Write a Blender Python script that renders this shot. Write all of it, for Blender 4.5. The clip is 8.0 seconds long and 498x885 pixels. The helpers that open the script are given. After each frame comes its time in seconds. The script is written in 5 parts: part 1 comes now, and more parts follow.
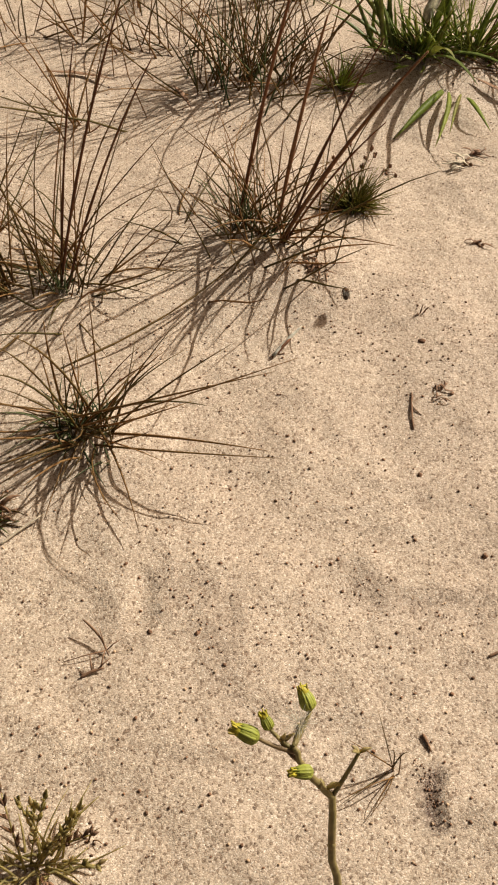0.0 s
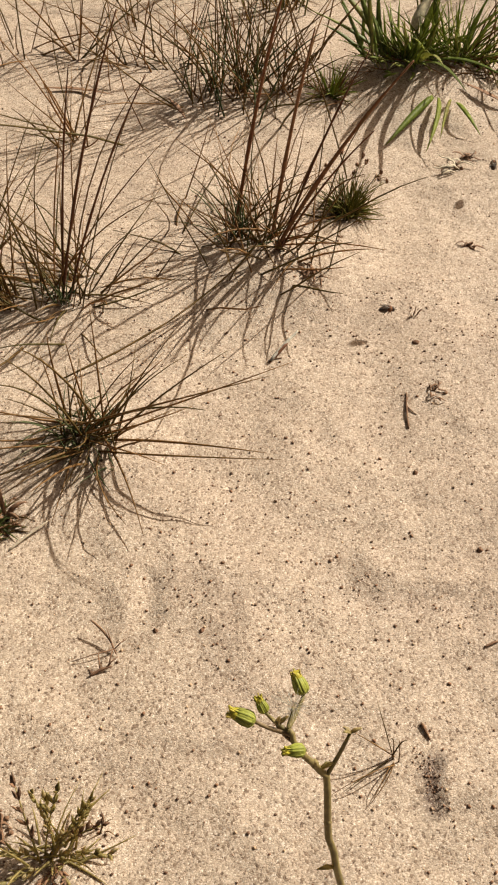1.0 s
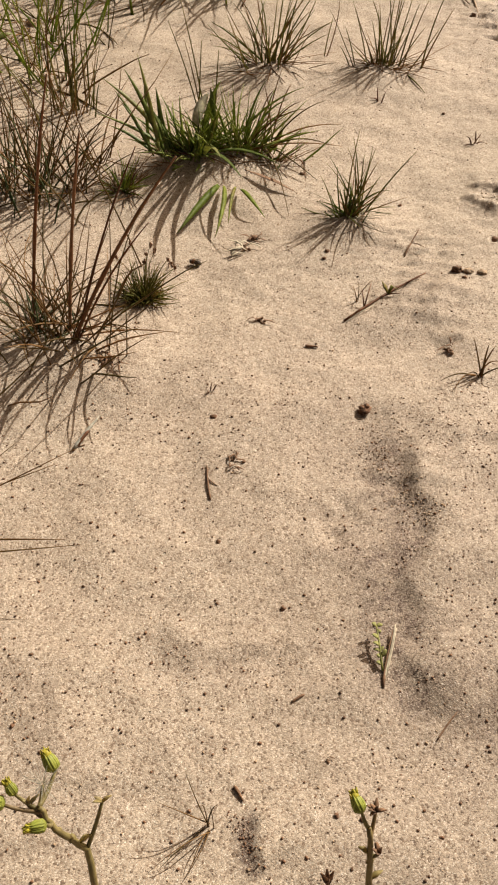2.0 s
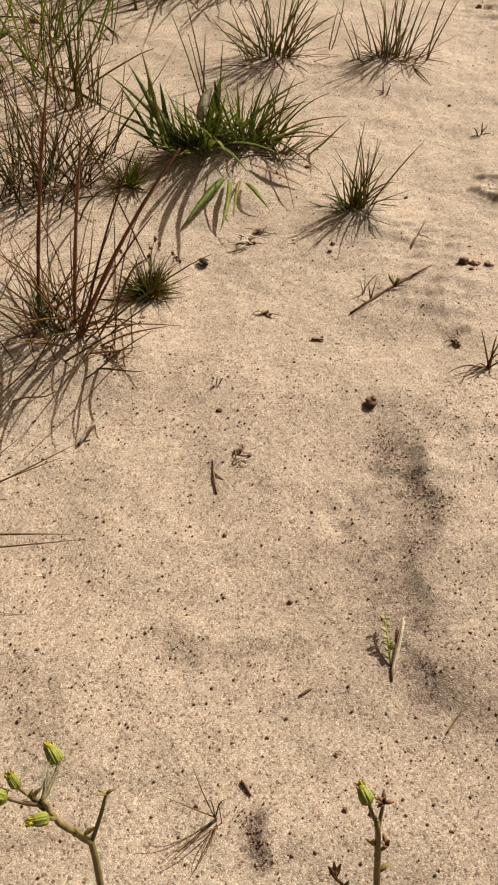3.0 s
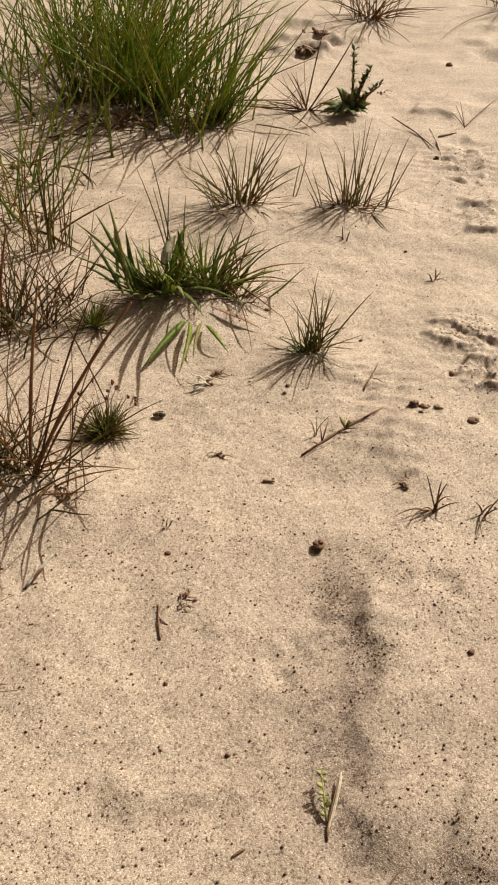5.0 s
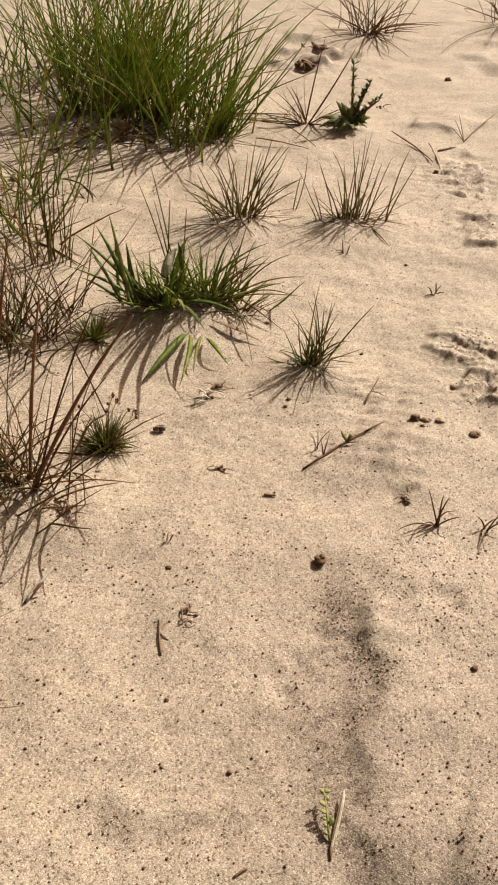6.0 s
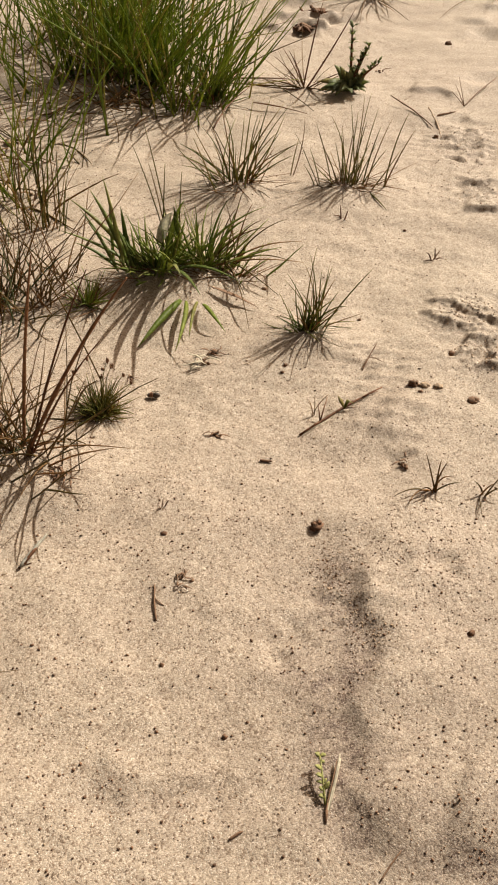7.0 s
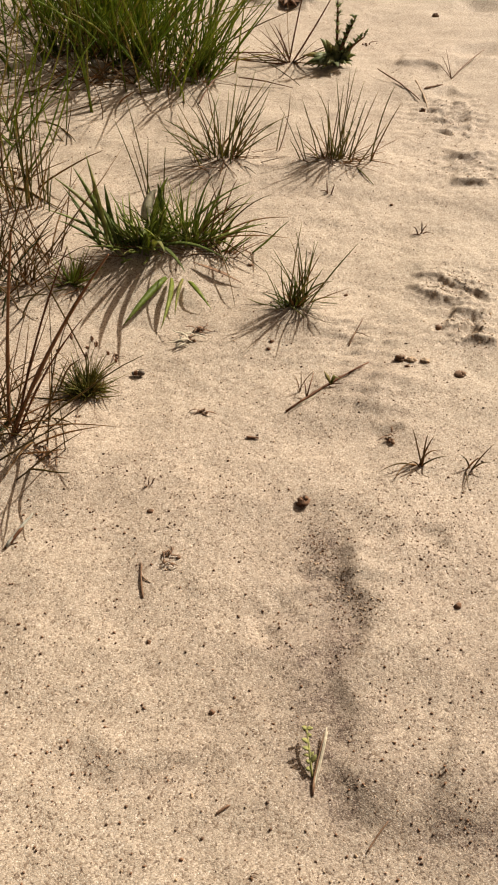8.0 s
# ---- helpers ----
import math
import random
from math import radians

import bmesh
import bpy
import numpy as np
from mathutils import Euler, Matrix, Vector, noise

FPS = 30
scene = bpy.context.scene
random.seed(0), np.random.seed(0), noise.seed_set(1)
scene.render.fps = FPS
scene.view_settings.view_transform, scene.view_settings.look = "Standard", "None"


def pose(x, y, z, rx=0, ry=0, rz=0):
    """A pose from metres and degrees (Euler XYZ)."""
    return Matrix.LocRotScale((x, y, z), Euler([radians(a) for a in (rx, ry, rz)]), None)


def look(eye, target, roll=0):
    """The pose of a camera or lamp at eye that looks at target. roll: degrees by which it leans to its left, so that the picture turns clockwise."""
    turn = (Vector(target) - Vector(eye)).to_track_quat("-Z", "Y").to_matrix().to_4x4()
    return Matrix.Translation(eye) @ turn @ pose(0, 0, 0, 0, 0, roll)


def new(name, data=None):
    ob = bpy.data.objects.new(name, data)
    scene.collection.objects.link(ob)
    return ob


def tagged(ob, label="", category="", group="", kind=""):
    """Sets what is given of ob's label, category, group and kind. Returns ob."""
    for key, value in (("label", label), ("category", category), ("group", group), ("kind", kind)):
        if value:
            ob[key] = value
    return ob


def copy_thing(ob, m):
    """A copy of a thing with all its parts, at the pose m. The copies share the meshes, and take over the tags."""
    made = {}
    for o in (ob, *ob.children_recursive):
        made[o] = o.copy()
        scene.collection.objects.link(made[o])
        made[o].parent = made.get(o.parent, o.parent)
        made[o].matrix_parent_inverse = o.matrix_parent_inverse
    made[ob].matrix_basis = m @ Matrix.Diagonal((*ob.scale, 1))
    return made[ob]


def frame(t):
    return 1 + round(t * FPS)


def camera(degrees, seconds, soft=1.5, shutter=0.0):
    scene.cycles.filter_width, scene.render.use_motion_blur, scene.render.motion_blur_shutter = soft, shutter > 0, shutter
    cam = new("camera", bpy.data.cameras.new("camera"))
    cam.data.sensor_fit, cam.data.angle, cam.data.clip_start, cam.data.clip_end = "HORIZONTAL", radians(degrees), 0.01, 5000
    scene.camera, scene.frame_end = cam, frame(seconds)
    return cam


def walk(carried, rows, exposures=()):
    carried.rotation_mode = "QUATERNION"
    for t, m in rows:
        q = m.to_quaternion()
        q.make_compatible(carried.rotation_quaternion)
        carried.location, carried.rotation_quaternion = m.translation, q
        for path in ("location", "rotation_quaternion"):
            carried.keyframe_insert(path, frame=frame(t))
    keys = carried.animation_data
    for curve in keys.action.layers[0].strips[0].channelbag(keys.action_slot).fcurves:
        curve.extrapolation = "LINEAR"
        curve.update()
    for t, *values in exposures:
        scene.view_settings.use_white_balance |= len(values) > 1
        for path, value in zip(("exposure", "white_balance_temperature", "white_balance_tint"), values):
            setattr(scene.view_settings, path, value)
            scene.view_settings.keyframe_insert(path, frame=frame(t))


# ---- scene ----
cam = camera(29.7, 8.0, soft=2.0)
PATH = [
    (0, (0.0824, 0.0360, 0.5402), (0.0853, 0.5009, 0.0169), 0.84),
    (0.2, (0.0804, 0.0312, 0.5427), (0.0755, 0.4942, 0.0178), 0.27),
    (0.5, (0.0701, 0.0294, 0.5429), (0.0611, 0.4890, 0.0150), 0.16),
    (1, (0.0887, 0.0213, 0.5541), (0.0859, 0.4890, 0.0333), -1.08),
    (1.2, (0.0983, 0.0128, 0.5569), (0.1180, 0.4956, 0.0504), -0.52),
    (1.5, (0.1293, 0.0029, 0.5713), (0.1854, 0.5011, 0.0828), -0.03),
    (2, (0.1461, -0.0009, 0.5685), (0.2403, 0.5007, 0.0894), 0.41),
    (2.2, (0.1406, -0.0016, 0.5667), (0.2426, 0.4949, 0.0840), 0.80),
    (3.5, (0.1532, 0.0013, 0.5610), (0.2339, 0.5055, 0.0822), -1.12),
    (4, (0.1559, 0.0027, 0.5600), (0.2428, 0.5025, 0.0777), -1.67),
    (4.2, (0.1916, -0.0178, 0.5793), (0.2846, 0.4761, 0.0920), -1.11),
    (4.3, (0.2060, -0.0174, 0.5804), (0.2992, 0.4796, 0.0964), -1.41),
    (4.5, (0.1921, -0.0011, 0.5712), (0.2979, 0.5152, 0.1105), -0.38),
    (4.7, (0.1892, -0.0008, 0.5792), (0.2969, 0.5347, 0.1414), 0.51),
    (5, (0.1848, -0.0003, 0.5912), (0.2913, 0.5534, 0.1764), 0.49),
    (5.2, (0.1817, -0.0005, 0.5926), (0.2911, 0.5586, 0.1859), 0.75),
    (6.3, (0.1811, 0.0059, 0.5860), (0.2911, 0.5633, 0.1771), 0.80),
    (6.5, (0.1818, 0.0059, 0.5815), (0.2903, 0.5606, 0.1685), 0.66),
    (7, (0.1849, 0.0072, 0.5779), (0.2934, 0.5540, 0.1545), 0.76),
    (7.5, (0.1879, 0.0086, 0.5752), (0.2967, 0.5503, 0.1454), 0.68),
    (8, (0.1925, 0.0059, 0.5741), (0.3036, 0.5427, 0.1388), 0.30),
]
walk(cam, [(t, look(eye, target, roll)) for t, eye, target, roll in PATH], exposures=[(0.0, 0.01, 6750, 8.0), (0.5, 0.08, 6750, 8.0), (1.5, 0.04, 6700, 8.0), (2.0, -0.04, 6700, 8.0), (3.5, -0.1, 6700, 7.5), (4.5, -0.1, 6700, 7.5), (5.0, -0.01, 6630, 6.5), (6.5, 0.05, 6600, 6.4), (8.0, 0.02, 6670, 7.0)])

# ---- light ----
SUN_EL, SUN_AZ = 39.0, 56.0      # azimuth from +y towards +x
sun_way = Vector((math.cos(radians(SUN_EL)) * math.sin(radians(SUN_AZ)),
                  math.cos(radians(SUN_EL)) * math.cos(radians(SUN_AZ)),
                  math.sin(radians(SUN_EL))))
world = bpy.data.worlds.new("world")
scene.world = world
world.use_nodes = True
wn = world.node_tree
wn.nodes.clear()
sky = wn.nodes.new("ShaderNodeTexSky")
sky.sky_type, sky.sun_disc = "NISHITA", False
sky.air_density, sky.dust_density, sky.ozone_density = 0.2, 6.0, 0.3
sky.sun_elevation, sky.sun_rotation = radians(SUN_EL), radians(SUN_AZ)
back = wn.nodes.new("ShaderNodeBackground")
back.inputs["Strength"].default_value = 0.094
out = wn.nodes.new("ShaderNodeOutputWorld")
haze = wn.nodes.new("ShaderNodeMix")
haze.data_type, haze.blend_type = "RGBA", "MULTIPLY"
haze.inputs[0].default_value, haze.inputs[7].default_value = 1.0, (1.0, 0.85, 0.67, 1)
wn.links.new(sky.outputs[0], haze.inputs[6])
wn.links.new(haze.outputs[2], back.inputs[0])
wn.links.new(back.outputs[0], out.inputs[0])
sun = new("sun", bpy.data.lights.new("sun", "SUN"))
sun.data.energy, sun.data.angle, sun.data.color = 5.45, radians(0.53), (1.0, 0.980, 0.935)
sun.matrix_world = look(sun_way * 5, (0, 0, 0))


# ---- materials ----
def nodes_of(name):
    m = bpy.data.materials.new(name)
    m.use_nodes = True
    nt = m.node_tree
    return m, nt, nt.nodes["Principled BSDF"]


def put(nt, kind, **inputs):
    n = nt.nodes.new(kind)
    for k, v in inputs.items():
        n.inputs[k].default_value = v
    return n


def ramp(nt, stops, fac):
    r = nt.nodes.new("ShaderNodeValToRGB")
    e = r.color_ramp.elements
    while len(e) < len(stops):
        e.new(0.5)
    for el, (p, c) in zip(e, stops):
        el.position, el.color = p, (*c, 1)
    nt.links.new(fac, r.inputs[0])
    return r.outputs[0]


def mixed(nt, blend, fac, a, b):
    n = nt.nodes.new("ShaderNodeMix")
    n.data_type, n.blend_type = "RGBA", blend
    for sock, v in ((n.inputs[0], fac), (n.inputs[6], a), (n.inputs[7], b)):
        if isinstance(v, bpy.types.NodeSocket):
            nt.links.new(v, sock)
        else:
            sock.default_value = v if isinstance(v, float) else (*v, 1)
    return n.outputs[2]


def sand_material():
    m, nt, bsdf = nodes_of("sand")
    co = nt.nodes.new("ShaderNodeTexCoord").outputs["Object"]

    def tex(kind, scale, **more):
        n = put(nt, kind, Scale=scale, **more)
        nt.links.new(co, n.inputs["Vector"])
        return n

    def channel(n, k):
        sep = nt.nodes.new("ShaderNodeSeparateColor")
        nt.links.new(n.outputs["Color"], sep.inputs[0])
        return sep.outputs[k]

    def product(a, b):
        n = nt.nodes.new("ShaderNodeMath")
        n.operation, n.use_clamp = "MULTIPLY", True
        nt.links.new(a, n.inputs[0])
        nt.links.new(b, n.inputs[1])
        return n.outputs[0]
    grain = tex("ShaderNodeTexVoronoi", 1450.0)
    coarse = tex("ShaderNodeTexVoronoi", 640.0)
    mottle = tex("ShaderNodeTexNoise", 260.0, Detail=4.0, Roughness=0.75)
    blot = tex("ShaderNodeTexNoise", 75.0, Detail=5.0, Roughness=0.7)
    patch = tex("ShaderNodeTexNoise", 9.0, Detail=5.0, Roughness=0.6)
    wide = tex("ShaderNodeTexNoise", 1.6, Detail=3.0)
    # single grains: brown and grey ones, honey quartz, a few white
    c = ramp(nt, [(0.0, (0.165, 0.114, 0.080)), (0.07, (0.325, 0.254, 0.190)), (0.30, (0.425, 0.343, 0.261)),
                  (0.72, (0.491, 0.404, 0.312)), (0.92, (0.592, 0.497, 0.399)), (1.0, (0.737, 0.670, 0.580))], channel(grain, 0))
    c = mixed(nt, "MULTIPLY", 0.78, c, ramp(nt, [(0.0, (0.20, 0.13, 0.085)), (0.06, (0.46, 0.37, 0.30)), (0.17, (0.82, 0.79, 0.75)), (0.6, (1.0, 1.0, 1.0)), (1.0, (1.30, 1.29, 1.28))], channel(coarse, 1)))
    c = mixed(nt, "MULTIPLY", 1.0, c, ramp(nt, [(0.27, (0.88, 0.865, 0.85)), (0.5, (1.0, 1.0, 1.0)), (0.75, (1.07, 1.07, 1.06))], mottle.outputs["Fac"]))
    c = mixed(nt, "MULTIPLY", 1.0, c, ramp(nt, [(0.3, (0.92, 0.905, 0.89)), (0.65, (1.04, 1.04, 1.03))], blot.outputs["Fac"]))
    # humus-rich sand plus shade put into the colour, greyer and faintly violet
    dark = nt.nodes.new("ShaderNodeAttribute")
    dark.attribute_name = "humus_shade"
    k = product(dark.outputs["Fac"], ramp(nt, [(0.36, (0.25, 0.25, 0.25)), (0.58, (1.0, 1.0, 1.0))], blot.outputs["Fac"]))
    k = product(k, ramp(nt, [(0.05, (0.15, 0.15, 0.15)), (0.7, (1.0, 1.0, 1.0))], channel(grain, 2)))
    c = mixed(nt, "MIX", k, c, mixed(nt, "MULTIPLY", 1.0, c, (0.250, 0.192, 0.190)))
    c = mixed(nt, "MULTIPLY", 1.0, c, ramp(nt, [(0.3, (0.91, 0.895, 0.88)), (0.65, (1.03, 1.03, 1.025))], patch.outputs["Fac"]))
    c = mixed(nt, "MULTIPLY", 1.0, c, ramp(nt, [(0.3, (0.97, 0.955, 0.93)), (0.7, (1.03, 1.0, 0.99))], wide.outputs["Fac"]))
    nt.links.new(c, bsdf.inputs["Base Color"])
    bsdf.inputs["Roughness"].default_value = 0.75
    bsdf.inputs["Specular IOR Level"].default_value = 0.35
    normal = None
    for source, strength, distance, pits in ((grain.outputs["Distance"], 0.32, 0.0006, True), (coarse.outputs["Distance"], 0.26, 0.0008, True),
                                             (mottle.outputs["Fac"], 0.30, 0.0019, False), (blot.outputs["Fac"], 0.26, 0.0036, False)):
        b = put(nt, "ShaderNodeBump", Strength=strength, Distance=distance)
        b.invert = pits
        nt.links.new(source, b.inputs["Height"])
        if normal:
            nt.links.new(normal, b.inputs["Normal"])
        normal = b.outputs[0]
    nt.links.new(normal, bsdf.inputs["Normal"])
    return m


def plant_material(name, low, high, dry, dry_part=0.3, glow=0.25, rough=0.5, island=True):
    """Leaf or stem: two greens or browns, a dry share, streaks along it, and light through it."""
    m, nt, bsdf = nodes_of(name)
    co = nt.nodes.new("ShaderNodeTexCoord").outputs["Object"]
    streak = put(nt, "ShaderNodeTexNoise", Scale=260.0, Detail=3.0)
    nt.links.new(co, streak.inputs["Vector"])
    wide = put(nt, "ShaderNodeTexNoise", Scale=22.0, Detail=2.0)
    nt.links.new(co, wide.inputs["Vector"])
    which = nt.nodes.new("ShaderNodeNewGeometry").outputs["Random Per Island"] if island else nt.nodes.new("ShaderNodeObjectInfo").outputs["Random"]
    add = nt.nodes.new("ShaderNodeMath")
    add.operation = "ADD"
    nt.links.new(which, add.inputs[0])
    half = nt.nodes.new("ShaderNodeMath")
    half.operation = "MULTIPLY_ADD"
    nt.links.new(wide.outputs["Fac"], half.inputs[0])
    half.inputs[1].default_value, half.inputs[2].default_value = 0.5, -0.25
    nt.links.new(half.outputs[0], add.inputs[1])
    c = ramp(nt, [(0.0, low), (max(0.05, 0.95 - dry_part), high), (1.0, dry)], add.outputs[0])
    c = mixed(nt, "MULTIPLY", 0.8, c, ramp(nt, [(0.3, (0.6, 0.58, 0.55)), (0.7, (1.15, 1.15, 1.1))], streak.outputs["Fac"]))
    nt.links.new(c, bsdf.inputs["Base Color"])
    bsdf.inputs["Roughness"].default_value = rough
    bsdf.inputs["Specular IOR Level"].default_value = 0.25
    bump = put(nt, "ShaderNodeBump", Strength=0.4, Distance=0.0006)
    nt.links.new(streak.outputs["Fac"], bump.inputs["Height"])
    nt.links.new(bump.outputs[0], bsdf.inputs["Normal"])
    if glow:
        tr = nt.nodes.new("ShaderNodeBsdfTranslucent")
        nt.links.new(c, tr.inputs["Color"])
        mx = nt.nodes.new("ShaderNodeMixShader")
        mx.inputs[0].default_value = glow
        end = nt.nodes["Material Output"]
        nt.links.new(bsdf.outputs[0], mx.inputs[1])
        nt.links.new(tr.outputs[0], mx.inputs[2])
        nt.links.new(mx.outputs[0], end.inputs[0])
    return m


def litter_material(name, low, high, rough=0.85):
    m, nt, bsdf = nodes_of(name)
    co = nt.nodes.new("ShaderNodeTexCoord").outputs["Object"]
    a = put(nt, "ShaderNodeTexNoise", Scale=350.0, Detail=4.0, Roughness=0.7)
    nt.links.new(co, a.inputs["Vector"])
    c = ramp(nt, [(0.3, low), (0.7, high)], a.outputs["Fac"])
    rnd = nt.nodes.new("ShaderNodeNewGeometry").outputs["Random Per Island"]
    c = mixed(nt, "MULTIPLY", 1.0, c, ramp(nt, [(0.0, (0.6, 0.6, 0.6)), (1.0, (1.5, 1.4, 1.3))], rnd))
    nt.links.new(c, bsdf.inputs["Base Color"])
    bsdf.inputs["Roughness"].default_value = rough
    bump = put(nt, "ShaderNodeBump", Strength=0.7, Distance=0.001)
    nt.links.new(a.outputs["Fac"], bump.inputs["Height"])
    nt.links.new(bump.outputs[0], bsdf.inputs["Normal"])
    return m


SAND = sand_material()
HAIR = plant_material("hair_grass", (0.160, 0.102, 0.036), (0.300, 0.155, 0.062), (0.42, 0.24, 0.115), 0.35, 0.45)
HAIR_ONE = plant_material("hair_grass_blade", (0.150, 0.118, 0.036), (0.275, 0.155, 0.056), (0.42, 0.24, 0.10), 0.35, 0.45, island=False)
CORE = plant_material("hair_grass_core", (0.095, 0.135, 0.055), (0.175, 0.190, 0.075), (0.30, 0.22, 0.11), 0.2, 0.45)
CULM = plant_material("old_culm", (0.125, 0.050, 0.022), (0.220, 0.090, 0.038), (0.30, 0.15, 0.07), 0.3, 0.2, 0.55, island=False)
REED = plant_material("reed_stem", (0.190, 0.175, 0.050), (0.320, 0.275, 0.090), (0.31, 0.18, 0.08), 0.3, 0.45, island=False)
GREEN_ONE = plant_material("green_grass_blade", (0.215, 0.275, 0.052), (0.400, 0.440, 0.110), (0.46, 0.40, 0.15), 0.15, 0.5, island=False)
GREEN = plant_material("green_grass", (0.185, 0.250, 0.046), (0.345, 0.400, 0.095), (0.44, 0.38, 0.14), 0.15, 0.5)
LEAF = plant_material("broad_leaf", (0.195, 0.245, 0.070), (0.350, 0.395, 0.130), (0.46, 0.43, 0.18), 0.25, 0.6, 0.45, island=False)
TALL_ONE = plant_material("tall_grass_blade", (0.205, 0.285, 0.044), (0.405, 0.455, 0.088), (0.48, 0.38, 0.15), 0.15, 0.6, island=False)
OLIVE = plant_material("olive_tuft", (0.140, 0.150, 0.028), (0.265, 0.240, 0.058), (0.40, 0.27, 0.11), 0.3, 0.45)
OLIVE_ONE = plant_material("olive_blade", (0.180, 0.195, 0.052), (0.370, 0.340, 0.110), (0.40, 0.25, 0.11), 0.25, 0.55, island=False)
RUST = plant_material("rust_blade", (0.22, 0.090, 0.036), (0.42, 0.165, 0.060), (0.40, 0.23, 0.11), 0.3, 0.4)
SEEDLING = plant_material("seedling_leaf", (0.30, 0.32, 0.085), (0.46, 0.44, 0.16), (0.52, 0.46, 0.22), 0.3, 0.4)
PALE = plant_material("bleached_leaf", (0.62, 0.60, 0.52), (0.72, 0.69, 0.60), (0.74, 0.70, 0.62), 0.3, 0.65, 0.6)
STRAW = plant_material("straw", (0.40, 0.33, 0.23), (0.55, 0.47, 0.35), (0.64, 0.56, 0.44), 0.3, 0.1, 0.6)
DEAD = litter_material("dead_leaf", (0.105, 0.056, 0.030), (0.24, 0.138, 0.076))
CRUMB = litter_material("humus_crumb", (0.110, 0.058, 0.032), (0.220, 0.120, 0.068), 0.95)
STONE = litter_material("pale_pebble", (0.30, 0.21, 0.13), (0.45, 0.33, 0.22), 0.8)
HERB = plant_material("herb", (0.330, 0.280, 0.100), (0.520, 0.430, 0.180), (0.64, 0.52, 0.29), 0.4, 0.6)
ROSETTE = plant_material("rosette_leaf", (0.250, 0.285, 0.125), (0.410, 0.430, 0.200), (0.46, 0.38, 0.20), 0.25, 0.65, island=False)
STEM = plant_material("herb_stem", (0.20, 0.165, 0.065), (0.26, 0.205, 0.08), (0.24, 0.15, 0.08), 0.3, 0.1, island=False)
BUD = plant_material("bud_green", (0.20, 0.24, 0.04), (0.34, 0.36, 0.065), (0.42, 0.38, 0.09), 0.3, 0.2)
FLORET = plant_material("yellow_floret", (0.38, 0.34, 0.03), (0.54, 0.46, 0.05), (0.50, 0.38, 0.10), 0.3, 0.2)
PAPPUS = plant_material("pappus", (0.62, 0.58, 0.48), (0.72, 0.68, 0.58), (0.75, 0.72, 0.64), 0.3, 0.4, 0.6)
CHITIN = litter_material("chitin", (0.028, 0.016, 0.009), (0.075, 0.042, 0.022), 0.45)
FUR = litter_material("brown_fur", (0.100, 0.045, 0.020), (0.210, 0.092, 0.040), 0.9)


def wing_material():
    m, nt, bsdf = nodes_of("bee_wing")
    bsdf.inputs["Base Color"].default_value = (0.10, 0.075, 0.05, 1)
    bsdf.inputs["Roughness"].default_value = 0.25
    bsdf.inputs["Alpha"].default_value = 0.3
    return m


WING = wing_material()


